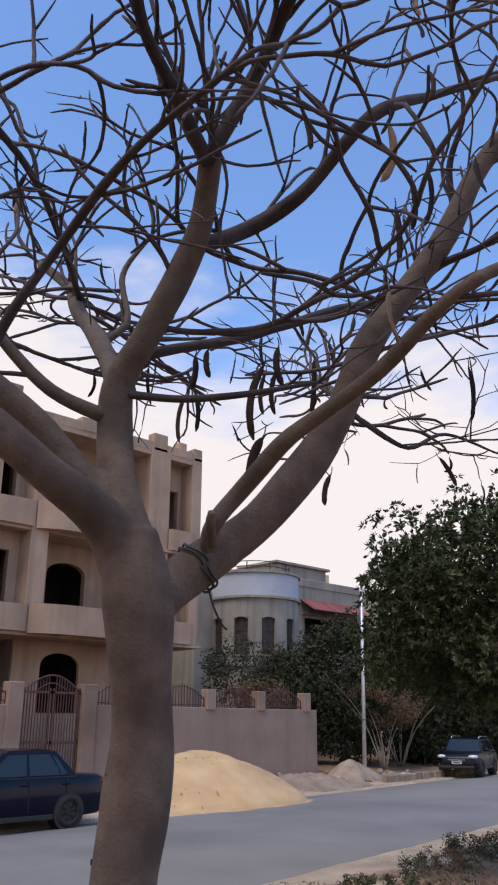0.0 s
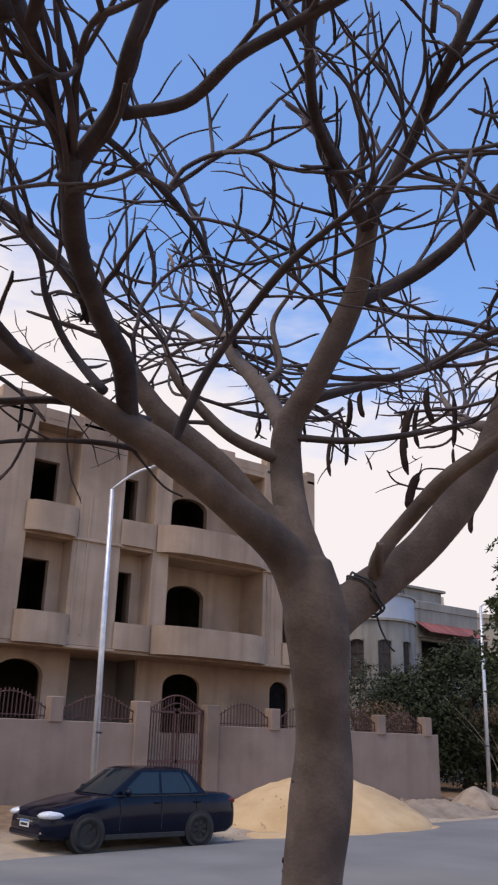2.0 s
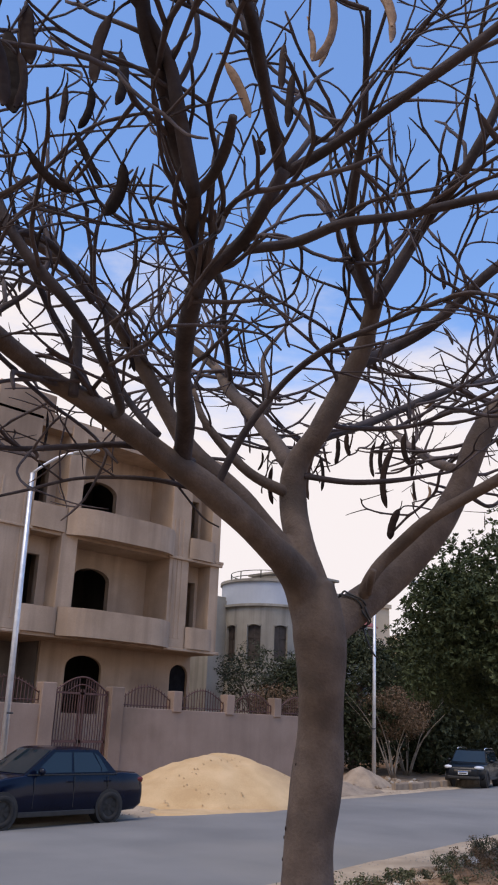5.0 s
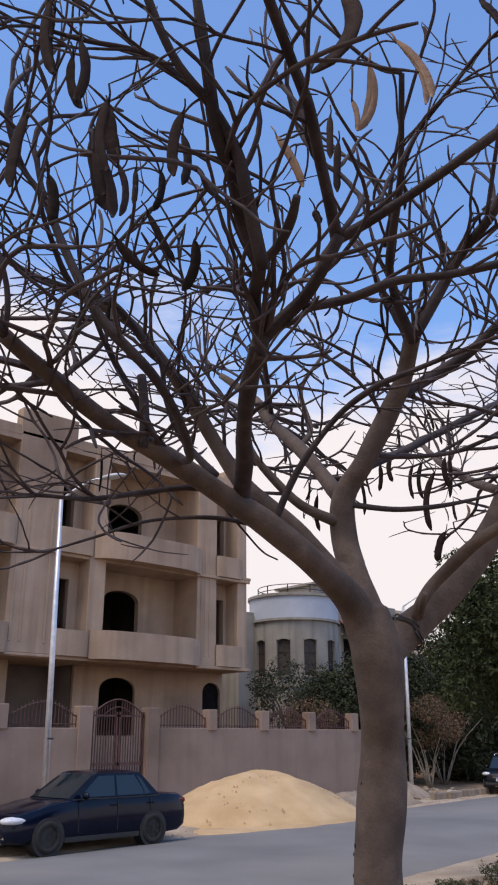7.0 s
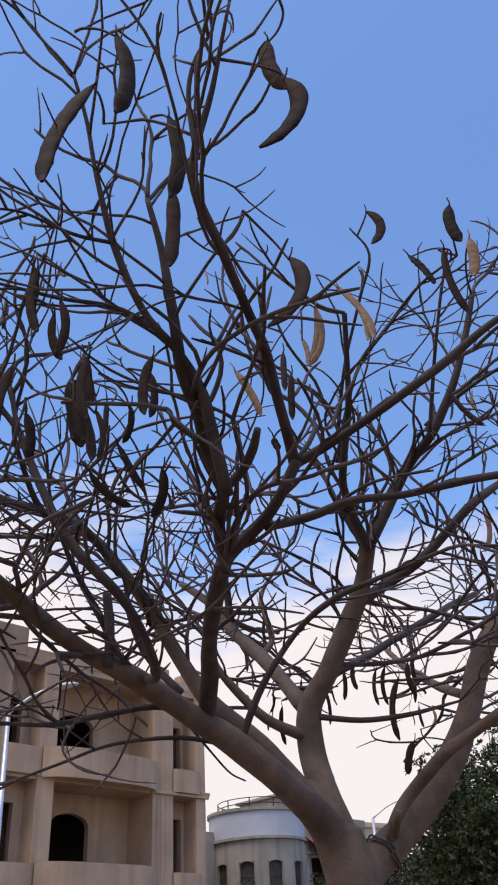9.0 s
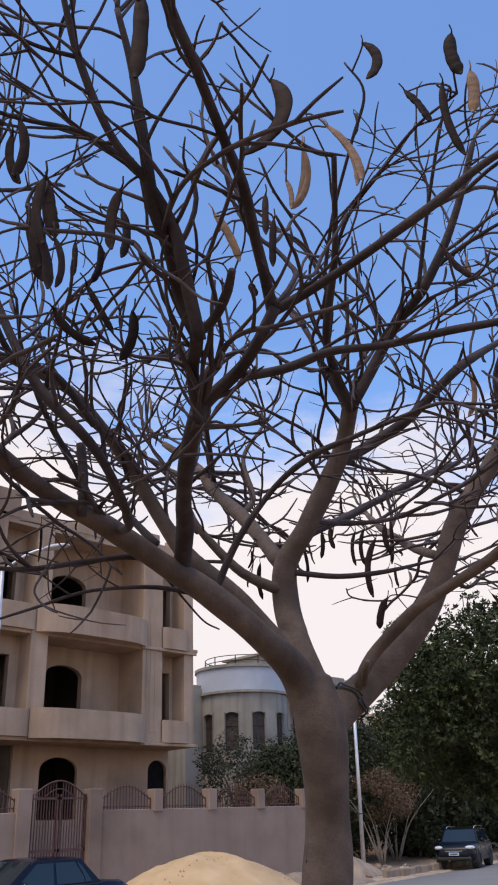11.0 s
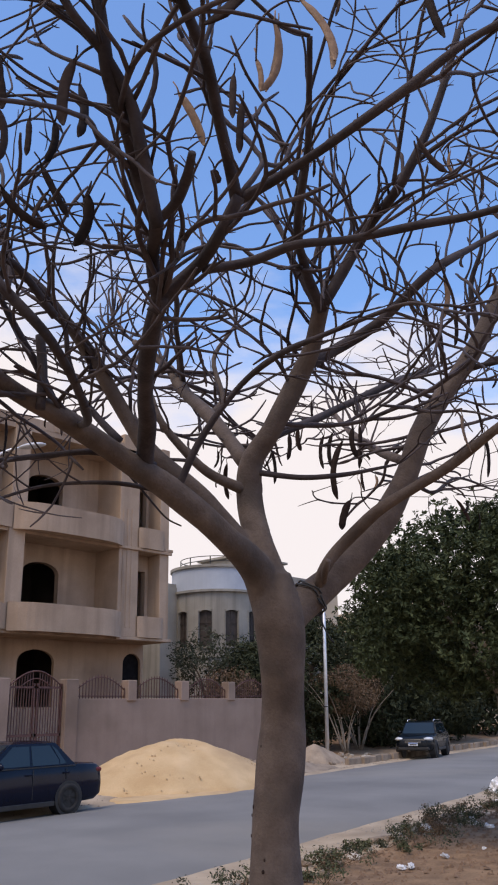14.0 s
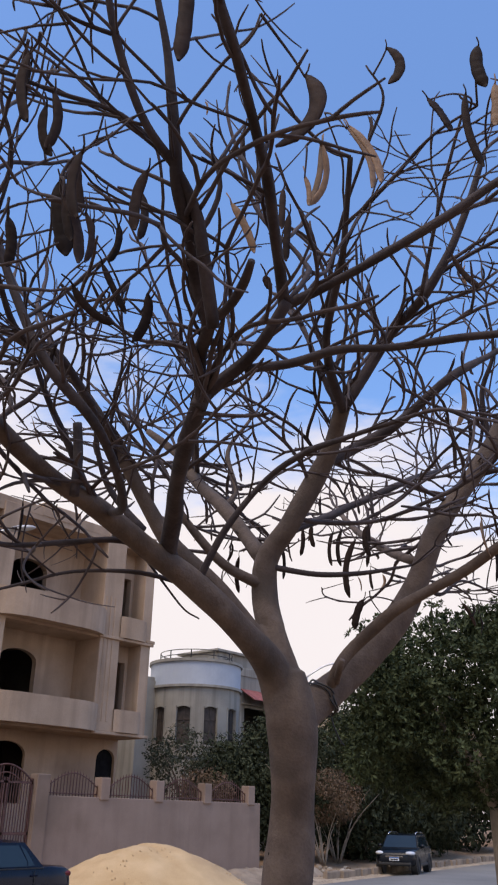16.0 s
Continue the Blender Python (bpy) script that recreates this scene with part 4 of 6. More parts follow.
def building():
    b = thing("apartment_building", "unfinished three-storey tan plastered apartment building with empty arched windows", "building")
    # solid piers between the recesses
    for x0, x1 in ((9.7, 11.1), (12.75, 14.55), (20.8, 21.8), (22.95, 23.45)):
        part("pier", boxes((x0, x1, F, B + 0.5, Z1, ROOF + 0.35), soft=0.02), PLASTER, b)
    part("pier", boxes((15.82, 16.5, F - 0.02, B + 0.5, Z1, ROOF + 0.35), soft=0.02), PLASTER, b)
    # raised ribs
    for x in (12.95, 13.3, 14.2, 21.0, 21.22, 21.44):
        part("rib", boxes((x - 0.045, x + 0.045, F - 0.03, F, Z1 + 0.35, ROOF - 2.2), soft=0.012), PLASTER, b)
    # floor slabs and roof
    for z in (Z1 - 0.12, Z2 - 0.12, ROOF):
        part("slab", boxes((4.0, 23.42, F + 0.03, 37, z, z + 0.2)), PLASTER, b)
    # window walls in the recesses
    def holes(x0, x1, rise=0.0, dz=0.0):
        out = []
        for zb, zt in ((5.2, 7.62), (8.75, 11.08)):
            out.append(arch_loop(x0, x1, zb + dz, zt, rise) if rise else [(x0, zb), (x1, zb), (x1, zt), (x0, zt)])
        return out
    part("recess_wall", pierced(11.1, 12.75, Z1, ROOF, 26.35, 0.25, holes(11.28, 12.3)), PLASTER, b)
    part("recess_wall", pierced(14.55, 15.82, Z1, ROOF, 26.35, 0.25, holes(14.72, 15.45)), PLASTER, b)
    part("recess_wall", pierced(16.5, 20.8, Z1, ROOF, B, 0.25, holes(17.4, 19.05, 0.42)), PLASTER, b)
    part("recess_wall", pierced(21.8, 22.95, Z1, ROOF, 26.35, 0.25, holes(22.25, 22.8)), PLASTER, b)
    part("recess_wall", pierced(4.0, 9.7, Z1, ROOF, B, 0.25, holes(6.9, 8.6, 0.42)), PLASTER, b)
    # balconies
    for z0, z1 in ((Z1 - 0.05, 5.78), (Z2 - 0.05, 9.35)):
        part("balcony", curved_parapet(11.0, 12.85, z0, z1, 0.28), PLASTER, b)
        part("balcony", curved_parapet(14.5, 15.9, z0 + 0.05, z1 - 0.05, 0.05), PLASTER, b)
        part("balcony", curved_parapet(15.95, 20.95, z0, z1, 0.55), PLASTER, b)
        part("balcony", curved_parapet(21.75, 23.1, z0 + 0.06, z1 - 0.1, 0.12), PLASTER, b)
        part("balcony", curved_parapet(4.2, 9.9, z0, z1, 0.75), PLASTER, b)
        part("ledge", boxes((20.7, 23.55, F - 0.1, F, z0 - 0.06, z0 + 0.05), soft=0.015), PLASTER, b)
        part("ledge", boxes((12.7, 14.6, F - 0.08, F, z0 - 0.05, z0 + 0.04), soft=0.015), PLASTER, b)
    part("ledge", boxes((23.2, 23.65, F - 0.05, F + 0.5, 8.42, 8.54), soft=0.015), PLASTER, b)
    # ground floor, set back
    part("ground_wall", pierced(9.7, 13.6, 0, Z1, B - 0.3, 0.3, [arch_loop(11.05, 12.7, 2.3, 4.42, 0.5)]), PLASTER, b)
    part("ground_wall", pierced(4.0, 9.7, 0, Z1, B - 0.3, 0.3, [arch_loop(6.6, 8.3, 2.3, 4.42, 0.5)]), PLASTER, b)
    part("ground_wall", pierced(16.35, 23.42, 0, Z1, B, 0.14, [arch_loop(17.45, 19.05, 2.3, 4.36, 0.45), arch_loop(22.36, 23.3, 2.1, 4.36, 0.4)]), PLASTER, b)
    # carport recess: shade comes from the darker plaster colour
    part("garage_wall", boxes((13.6, 16.35, 28.6, 28.85, 0, Z1)), SHADE_PLASTER, b, "back wall of a carport, its shade put into the dark grey colour")
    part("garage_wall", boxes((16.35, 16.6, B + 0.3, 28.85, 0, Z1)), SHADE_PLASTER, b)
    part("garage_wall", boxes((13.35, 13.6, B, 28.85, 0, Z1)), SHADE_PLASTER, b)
    # sills
    for x0, x1, z in ((11.0, 12.75, 2.28), (22.25, 23.35, 2.08)):
        part("sill", boxes((x0, x1, B - 0.42 if x0 < 14 else B - 0.1, B, z - 0.08, z), soft=0.01), PLASTER, b)
    # inside and sides
    part("side_wall", boxes((23.32, 23.42, B + 0.14, 37, 0, ROOF + 0.3)), PLASTER, b)
    part("side_wall", boxes((4.0, 4.25, F + 0.3, 37, 0, ROOF + 0.3)), PLASTER, b)
    part("back_wall", boxes((4.0, 23.4, 37, 37.25, 0, ROOF + 0.3)), PLASTER, b)
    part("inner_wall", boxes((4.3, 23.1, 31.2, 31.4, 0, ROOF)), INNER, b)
    # added partition, coloured dark in place of shade behind the ground arches
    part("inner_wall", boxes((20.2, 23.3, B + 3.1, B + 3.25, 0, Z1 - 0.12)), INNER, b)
    # added sheet that fills the arch with the room's shade
    part("shade_sheet", boxes((22.3, 23.31, B + 0.145, B + 0.17, 2.0, 4.4)), SHADE_PANEL, b, "near-black sheet standing in for the shaded room behind an arched window")
    # lining added along the side wall to darken the small arch
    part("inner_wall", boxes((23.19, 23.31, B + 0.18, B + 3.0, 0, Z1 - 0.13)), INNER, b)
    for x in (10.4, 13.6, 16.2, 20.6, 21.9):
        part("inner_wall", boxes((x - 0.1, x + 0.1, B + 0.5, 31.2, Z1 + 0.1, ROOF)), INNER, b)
    # roof edge with raised stubs
    part("roof_parapet", boxes((4.0, 23.45, F + 0.02, F + 0.2, ROOF + 0.2, ROOF + 0.55)), PLASTER, b)
    for x0, x1, h in ((9.7, 11.3, 1.0), (12.7, 15.0, 1.25), (17.5, 19.3, 0.75), (20.9, 21.6, 0.95), (22.2, 22.6, 0.85), (23.0, 23.45, 0.75)):
        part("roof_stub", boxes((x0, x1, F, F + 0.45, ROOF + 0.2, ROOF + h), soft=0.03), PLASTER, b)


building()


# ---- street wall with its gate and railings ----
WY = 22.2


def railing(parent, x0, x1, zb, z_end, z_mid):
    """Iron bars whose tops rise to the middle, between two posts."""
    me = bpy.data.meshes.new("bar")
    bm = boxes((-0.011, 0.011, -0.011, 0.011, 0, 1))
    r = bmesh.ops.create_cone(bm, cap_ends=True, segments=4, radius1=0.022, radius2=0.0, depth=0.10)
    bmesh.ops.translate(bm, vec=(0, 0, 1.03), verts=r["verts"])
    bm.to_mesh(me)
    bm.free()
    me.materials.append(IRON)
    n = max(4, int((x1 - x0) / 0.115))
    top = []
    for k in range(n + 1):
        t = k / n
        z = z_end + (z_mid - z_end) * math.sin(math.pi * t)
        x = x0 + (x1 - x0) * t
        top.append((x, WY + 0.1, z - 0.05))
        share("bar", me, parent, Matrix.LocRotScale((x, WY + 0.1, zb), None, (1, 1, z - zb)))
    verts, faces = [], []
    tube(verts, faces, top, [0.018] * len(top), 6)
    tube(verts, faces, [(x, y, zb + 0.08) for x, y, z in top], [0.016] * len(top), 6)
    from_lists("rail", verts, faces, IRON, parent)


def street_wall():
    w = tagged(new("wall_street"), "tan plastered garden wall with square piers", "wall", kind="structure")
    part("wall_body", boxes((16.12, 26.55, WY, WY + 0.22, 0, 2.50), soft=0.015), WALL_PAINT, w)
    part("wall_body", boxes((2.0, 14.0, WY, WY + 0.22, 0, 2.47), soft=0.015), WALL_PAINT, w)
    part("wall_return", boxes((26.3, 26.55, WY + 0.22, 31, 0, 2.48), soft=0.015), WALL_PAINT, w)
    for x in (3.9, 6.3, 8.7, 11.25, 13.92, 16.38, 18.8, 21.2, 23.58, 25.98):
        wide = 0.24 if x in (13.92, 16.38) else 0.19
        part("wall_pier", boxes((x - wide, x + wide, WY - 0.06, WY + 0.32, 0 if wide > 0.2 else 2.42, 3.09), soft=0.02), WALL_PAINT, w)
    g = thing("iron_fence", "rust-red iron railing panels with arched tops on a wall", "fence")
    xs = (16.62, 18.6), (19.0, 21.0), (21.4, 23.38), (23.78, 25.78), (11.5, 13.7), (8.95, 11.0), (6.5, 8.5)
    for x0, x1 in xs:
        railing(g, x0 + 0.03, x1 - 0.03, 2.5, 2.83, 3.22)


street_wall()


def gate():
    g = thing("iron_gate", "closed rust-red double iron gate with arched top", "gate", pose(0, 0, 0))
    zb = 0.45
    for x0, x1, rise in ((14.18, 15.12, 0), (15.18, 16.1, 1)):
        leaf = part("gate_leaf", boxes((x0, x0 + 0.05, WY + 0.08, WY + 0.13, zb, 2.95), (x1 - 0.05, x1, WY + 0.08, WY + 0.13, zb, 2.95),
                                       (x0, x1, WY + 0.08, WY + 0.13, zb, zb + 0.06), (x0, x1, WY + 0.08, WY + 0.13, 1.42, 1.5),
                                       (x0, x1, WY + 0.08, WY + 0.13, 2.8, 2.86)), IRON, g)
        n = 10
        for k in range(1, n):
            x = x0 + (x1 - x0) * k / n
            t = (x - 14.18) / 1.92
            part("bar", boxes((x - 0.012, x + 0.012, WY + 0.09, WY + 0.115, zb + 0.05, 2.9 + 0.42 * math.sin(math.pi * t))), IRON, leaf)
    verts, faces = [], []
    arc = [(14.2 + 1.9 * k / 20, WY + 0.1, 2.86 + 0.45 * math.sin(math.pi * k / 20)) for k in range(21)]
    tube(verts, faces, arc, [0.025] * 21, 6)
    low = [(14.6 + 1.1 * k / 14, WY + 0.1, 2.84 + 0.25 * math.sin(math.pi * k / 14)) for k in range(15)]
    tube(verts, faces, low, [0.018] * 15, 6)
    from_lists("arched_rail", verts, faces, IRON, g)


gate()


# ---- street lamps ----
def street_lamp(x, y, zt, lean, arm, label):
    s = thing("street_lamp", label, "street lamp", pose(x, y, 0.12), group="street lamps")
    verts, faces = [], []
    tube(verts, faces, [(0, 0, 0), (lean[0] * 0.5, lean[1] * 0.5, zt * 0.5), (lean[0], lean[1], zt)], [0.085, 0.07, 0.055], 14)
    from_lists("pole", verts, faces, GALV, s)
    bm = boxes((-0.14, 0.14, -0.14, 0.14, -0.04, 0.025), soft=0.01)
    part("base_plate", bm, GALV, s)
    top = np.array([lean[0], lean[1], zt])
    verts, faces = [], []
    pts = [top + np.array(arm) * t + np.array([0, 0, 0.42 * math.sin(t * math.pi * 0.55)]) for t in np.linspace(0, 1, 8)]
    tube(verts, faces, pts, [0.035] * 8, 10)
    from_lists("arm", verts, faces, GALV, s)
    bm = bmesh.new()
    bmesh.ops.create_uvsphere(bm, u_segments=16, v_segments=10, radius=1)
    for v in bm.verts:
        v.co = (v.co.x * 0.36, v.co.y * 0.15, v.co.z * (0.09 if v.co.z > 0 else 0.05))
    head = part("lamp_head", bm, LAMP_GREY, s, smooth=True)
    d = Vector(arm).normalized()
    head.matrix_basis = Matrix.Translation(Vector(pts[-1]) + d * 0.28) @ pose(0, 0, 0, 0, -8, math.degrees(math.atan2(d.y, d.x)))
    bm = boxes((-0.086, 0.078, -0.082, 0.082, 2.02, 2.06), soft=0.01)
    part("band", bm, TRIM, s)


street_lamp(10.74, 18.6, 7.9, (-0.17, 0.0), (0.75, -0.75, 0.15), "galvanised street lamp pole with a curved arm, behind a car")
street_lamp(28.8, 21.8, 7.35, (0.22, 0.0), (0.9, -0.9, 0.2), "galvanised street lamp pole leaning slightly by the garden wall")


# ---- heap of sand and rubble ----
def heap(name, label, category, cx, cy, rx, ry, h, material, seed, lumps=0.05, z=0.0, peak=1.0):
    bm = bmesh.new()
    rings, seg = 26, 72
    grid = []
    for i in range(rings + 1):
        row = []
        for k in range(seg):
            a = 2 * math.pi * k / seg
            out = 1 + 0.13 * noise.noise((math.cos(a) * 1.3, math.sin(a) * 1.3, seed)) + 0.05 * noise.noise((math.cos(a) * 4, math.sin(a) * 4, seed))
            t = i / rings
            r = t * out
            x, y = rx * r * math.cos(a), ry * r * math.sin(a)
            fall = (1 - t ** 1.25) ** peak * (1 - 0.12 * (1 - t) ** 4)
            zz = h * fall + lumps * noise.noise((x * 1.1, y * 1.1, seed)) * (1 - t * 0.6) + 0.4 * lumps * noise.noise((x * 4, y * 4, seed)) * (1 - t * 0.8)
            row.append(bm.verts.new((x, y, zz - 0.12 * (t > 0.99))))
        grid.append(row)
    for i in range(rings):
        for k in range(seg):
            bm.faces.new((grid[i][k], grid[i + 1][k], grid[i + 1][(k + 1) % seg], grid[i][(k + 1) % seg]))
    bmesh.ops.remove_doubles(bm, verts=grid[0], dist=0.01)
    bmesh.ops.recalc_face_normals(bm, faces=bm.faces)
    ob = part(name, bm, material, smooth=True)
    ob.matrix_basis = pose(cx, cy, z)
    return tagged(ob, label, category)


heap("sand_pile", "heap of yellow building sand spilling onto the street", "sand pile", 17.65, 18.7, 3.6, 2.6, 1.45, SAND, 3, 0.12, -0.02, 0.82)
def sand_clumps():
    """Darker damp lumps and stones on the face of the heap."""
    rnd = random.Random(8)
    verts, faces = [], []
    for _ in range(120):
        a, t = rnd.uniform(3.3, 6.2), rnd.uniform(0.15, 0.97)
        if rnd.random() < 0.5:
            a, t = rnd.gauss(5.3, 0.3), rnd.uniform(0.45, 0.95)
        x, y = 17.65 + 3.6 * t * math.cos(a), 18.7 + 2.6 * t * math.sin(a)
        z = -0.02 + 1.45 * (1 - t ** 1.25) ** 0.82 * (1 - 0.12 * (1 - t) ** 4)
        k = rnd.uniform(0.008, 0.034)
        b = len(verts)
        verts.append((x, y - 0.3 * k, z + k * 0.8))
        for q in range(6):
            g = k * rnd.uniform(0.7, 1.4)
            verts.append((x + g * math.cos(q * 1.047), y + g * math.sin(q * 1.047), z - 0.6 * k * math.sin(q * 1.047) * -1 - 0.25 * k))
        for q in range(6):
            faces.append((b, b + 1 + q, b + 1 + (q + 1) % 6))
    ob = from_lists("sand_clumps", verts, faces, DAMP_SAND, None, smooth=True)
    tagged(ob, "damp lumps and crumbs lying on a sand heap", "sand", kind="stuff")


sand_clumps()
heap("sand_spill", "thin fan of spilled sand at the road edge", "sand", 17.2, 16.95, 3.5, 1.2, 0.08, SAND, 8, 0.03, 0.03)
heap("dirt_heap", "low grey heap of dirt and rubble by a wall", "rubble", 23.3, 20.0, 3.4, 1.3, 0.5, RUBBLE, 5, 0.2, 0.0)
heap("dirt_heap", "small pointed heap of brown dirt near a lamp pole", "rubble", 27.2, 21.1, 1.5, 1.0, 0.85, RUBBLE, 9, 0.12, 0.0)


def rock_mesh(name, seed, material):
    bm = bmesh.new()
    bmesh.ops.create_icosphere(bm, subdivisions=2, radius=1)
    for v in bm.verts:
        v.co *= 1 + 0.35 * noise.noise(v.co * 1.4 + Vector((seed, 0, 0)))
        v.co.z *= 0.6
    me = bpy.data.meshes.new(name)
    bm.to_mesh(me)
    bm.free()
    me.materials.append(material)
    return me


def scatter_rocks():
    rnd = random.Random(4)
    kinds = [rock_mesh("stone", k * 3.1, m) for k, m in enumerate((RUBBLE, KERB, RUBBLE))]
    m = STREET
    for _ in range(70):
        u, v = rnd.uniform(21, 34), rnd.uniform(8.2, 10.8)
        p = m @ Vector((u, v, lay(u, v) + 0.03))
        k = rnd.uniform(0.04, 0.17)
        ob = share("stone", rnd.choice(kinds), None, pose(*p, rnd.uniform(-20, 20), 0, rnd.uniform(0, 360)) @ Matrix.Scale(k, 4))
        tagged(ob, "grey-brown broken stone in roadside rubble", "stone", "roadside stones")
    for _ in range(90):
        u, v = rnd.uniform(7, 26), rnd.gauss(-1.55, 0.22)
        p = m @ Vector((u, v, lay(u, v) + 0.02))
        k = rnd.uniform(0.03, 0.14)
        ob = share("stone", rnd.choice(kinds), None, pose(*p, rnd.uniform(-20, 20), 0, rnd.uniform(0, 360)) @ Matrix.Scale(k, 4))
        tagged(ob, "pale stone along the edge of a verge", "stone", "verge stones")


scatter_rocks()


def kerb_line():
    k = tagged(new("kerb"), "low broken pale concrete kerb at the verge", "kerb", kind="structure")
    rnd = random.Random(12)
    bm = boxes((-0.27, 0.27, -0.07, 0.07, -0.12, 0.09), soft=0.02)
    me = bpy.data.meshes.new("kerb_stone")
    bm.to_mesh(me)
    bm.free()
    me.materials.append(KERB)
    dull = me.copy()
    dull.materials.clear()
    dull.materials.append(RUBBLE)
    u = -6.0
    while u < 40:
        if rnd.random() < 0.72:
            p = STREET @ Vector((u, -1.42 + rnd.gauss(0, 0.03), 0.13 + rnd.gauss(0, 0.02)))
            share("kerb_stone", me if rnd.random() < 0.4 else dull, k, pose(*p, rnd.gauss(0, 3), rnd.gauss(0, 3), 9.93 + rnd.gauss(0, 3)))
        u += 0.58
    # far side: low kerb that runs on under the trees
    u = 29.5
    while u < 70:
        p = STREET @ Vector((u, 7.85 + rnd.gauss(0, 0.04), 0.1 + rnd.gauss(0, 0.015)))
        share("kerb_stone", dull, k, pose(*p, rnd.gauss(0, 2), rnd.gauss(0, 2), 9.93 + rnd.gauss(0, 2)) @ Matrix.Diagonal((1.0, 1.3, 1.9, 1)))
        u += 0.58


kerb_line()


# ---- leaves ----
def leaf_cloud(name, clumps, count, size, material, parent, seed, label="", shell=0.55, droop=0.0, rosette=1):
    """Many small folded leaves round the given clumps (x, y, z, rx, ry, rz); rosette: leaves that spread from one shoot."""
    rng = np.random.default_rng(seed)
    count = count // rosette
    vol = np.array([c[3] * c[4] * c[5] for c in clumps]) ** (2 / 3)
    pick = rng.choice(len(clumps), count, p=vol / vol.sum())
    c = np.array(clumps)[pick]
    d = rng.normal(size=(count, 3))
    d /= np.linalg.norm(d, axis=1)[:, None]
    r = shell + (1.06 - shell) * rng.random(count) ** 0.6
    p = c[:, :3] + d * r[:, None] * c[:, 3:]
    if rosette > 1:
        p, d = np.repeat(p, rosette, 0), np.repeat(d, rosette, 0)
        count = len(p)
    nrm = d * 0.8 + rng.normal(size=(count, 3)) * 0.55 + np.array([0, 0, 0.35])
    nrm /= np.linalg.norm(nrm, axis=1)[:, None]
    ax = np.cross(nrm, rng.normal(size=(count, 3)))
    ax[:, 2] -= droop
    ax /= np.linalg.norm(ax, axis=1)[:, None] + 1e-9
    bx = np.cross(nrm, ax)
    s = size * (0.6 + 0.8 * rng.random(count))[:, None]
    if rosette > 1:
        ax = d * 0.45 + ax
        ax /= np.linalg.norm(ax, axis=1)[:, None]
        nrm = nrm - ax * (nrm * ax).sum(1)[:, None]
        nrm /= np.linalg.norm(nrm, axis=1)[:, None]
        bx = np.cross(nrm, ax)
        p = p + ax * s * 1.1
    v0 = p - ax * s
    v1 = p + bx * s * 0.42 + nrm * s * 0.15
    v2 = p + ax * s
    v3 = p - bx * s * 0.42 + nrm * s * 0.15
    verts = np.stack([v0, v1, v2, v3], 1).reshape(-1, 3)
    i = np.arange(count) * 4
    faces = np.concatenate([np.stack([i, i + 1, i + 2], 1), np.stack([i, i + 2, i + 3], 1)])
    ob = from_lists(name, verts.tolist(), faces.tolist(), material, parent, label, smooth=False)
    return ob


def crown_clumps(rnd, n, cx, cy, cz, rx, ry, rz, size, square=0.0):
    out = []
    for _ in range(n):
        a, b = rnd.uniform(0, 2 * math.pi), rnd.uniform(-1, 1)
        q = math.sqrt(1 - b * b) if not square else (1 - abs(b) ** 9) * (1 - 0.05 * max(0.0, b))
        k = rnd.uniform(0.55, 0.95)
        s = size * rnd.uniform(0.6, 1.25)
        out.append((cx + rx * k * q * math.cos(a), cy + ry * k * q * math.sin(a), cz + rz * b * 0.85, s, s, s * 0.8))
    return out


def tree(name, label, base, trunk_r, fork_z, crown, clumps, clump_size, leaves, leaf_size, material, bark, seed, limbs=6, square=0.0, top_shoots=0, rosette=1):
    rnd = random.Random(seed)
    t = thing(name, label, "tree", pose(*base))
    verts, faces = [], []
    tube(verts, faces, spline([(0, 0, -0.1), (0.04, 0.02, fork_z * 0.4), (-0.02, 0.03, fork_z)], 4), np.linspace(trunk_r * 1.15, trunk_r * 0.8, 9), 12)
    from_lists("trunk", verts, faces, bark, t)
    cx, cy, cz, rx, ry, rz = crown
    for k in range(limbs):
        a = 2 * math.pi * (k + rnd.uniform(-0.3, 0.3)) / limbs
        verts, faces = [], []
        end = (cx + rx * 0.7 * math.cos(a), cy + ry * 0.7 * math.sin(a), cz + rz * rnd.uniform(-0.1, 0.6))
        mid = (end[0] * 0.45, end[1] * 0.45, fork_z + (end[2] - fork_z) * 0.6)
        tube(verts, faces, spline([(0, 0, fork_z - 0.1), mid, end], 5), np.linspace(trunk_r * 0.55, 0.012, 11), 7)
        from_lists("limb", verts, faces, bark, t)
    cl = crown_clumps(rnd, clumps, cx, cy, cz, rx, ry, rz, clump_size, square)
    for _ in range(top_shoots):
        a, q = rnd.uniform(0, 2 * math.pi), rnd.uniform(0.1, 0.72)
        cl.append((cx + rx * q * math.cos(a), cy + ry * q * math.sin(a), cz + rz * rnd.uniform(0.86, 0.98), 0.12, 0.12, 0.22))
    leaf_cloud("crown", cl, leaves, leaf_size, material, t, seed, rosette=rosette)["kind"] = "stuff"
    return t


# clipped ficus on the verge
tree("ficus_tree", "clipped dark green ficus tree with a pale trunk on the verge", (12.2, 5.7, 0.2), 0.15, 2.0,
     (0.30, 0.1, 3.40, 2.32, 2.32, 1.34), 260, 0.44, 120000, 0.038, FICUS_LEAF, PALE_BARK, 5, limbs=7, square=1.0, top_shoots=60, rosette=9)

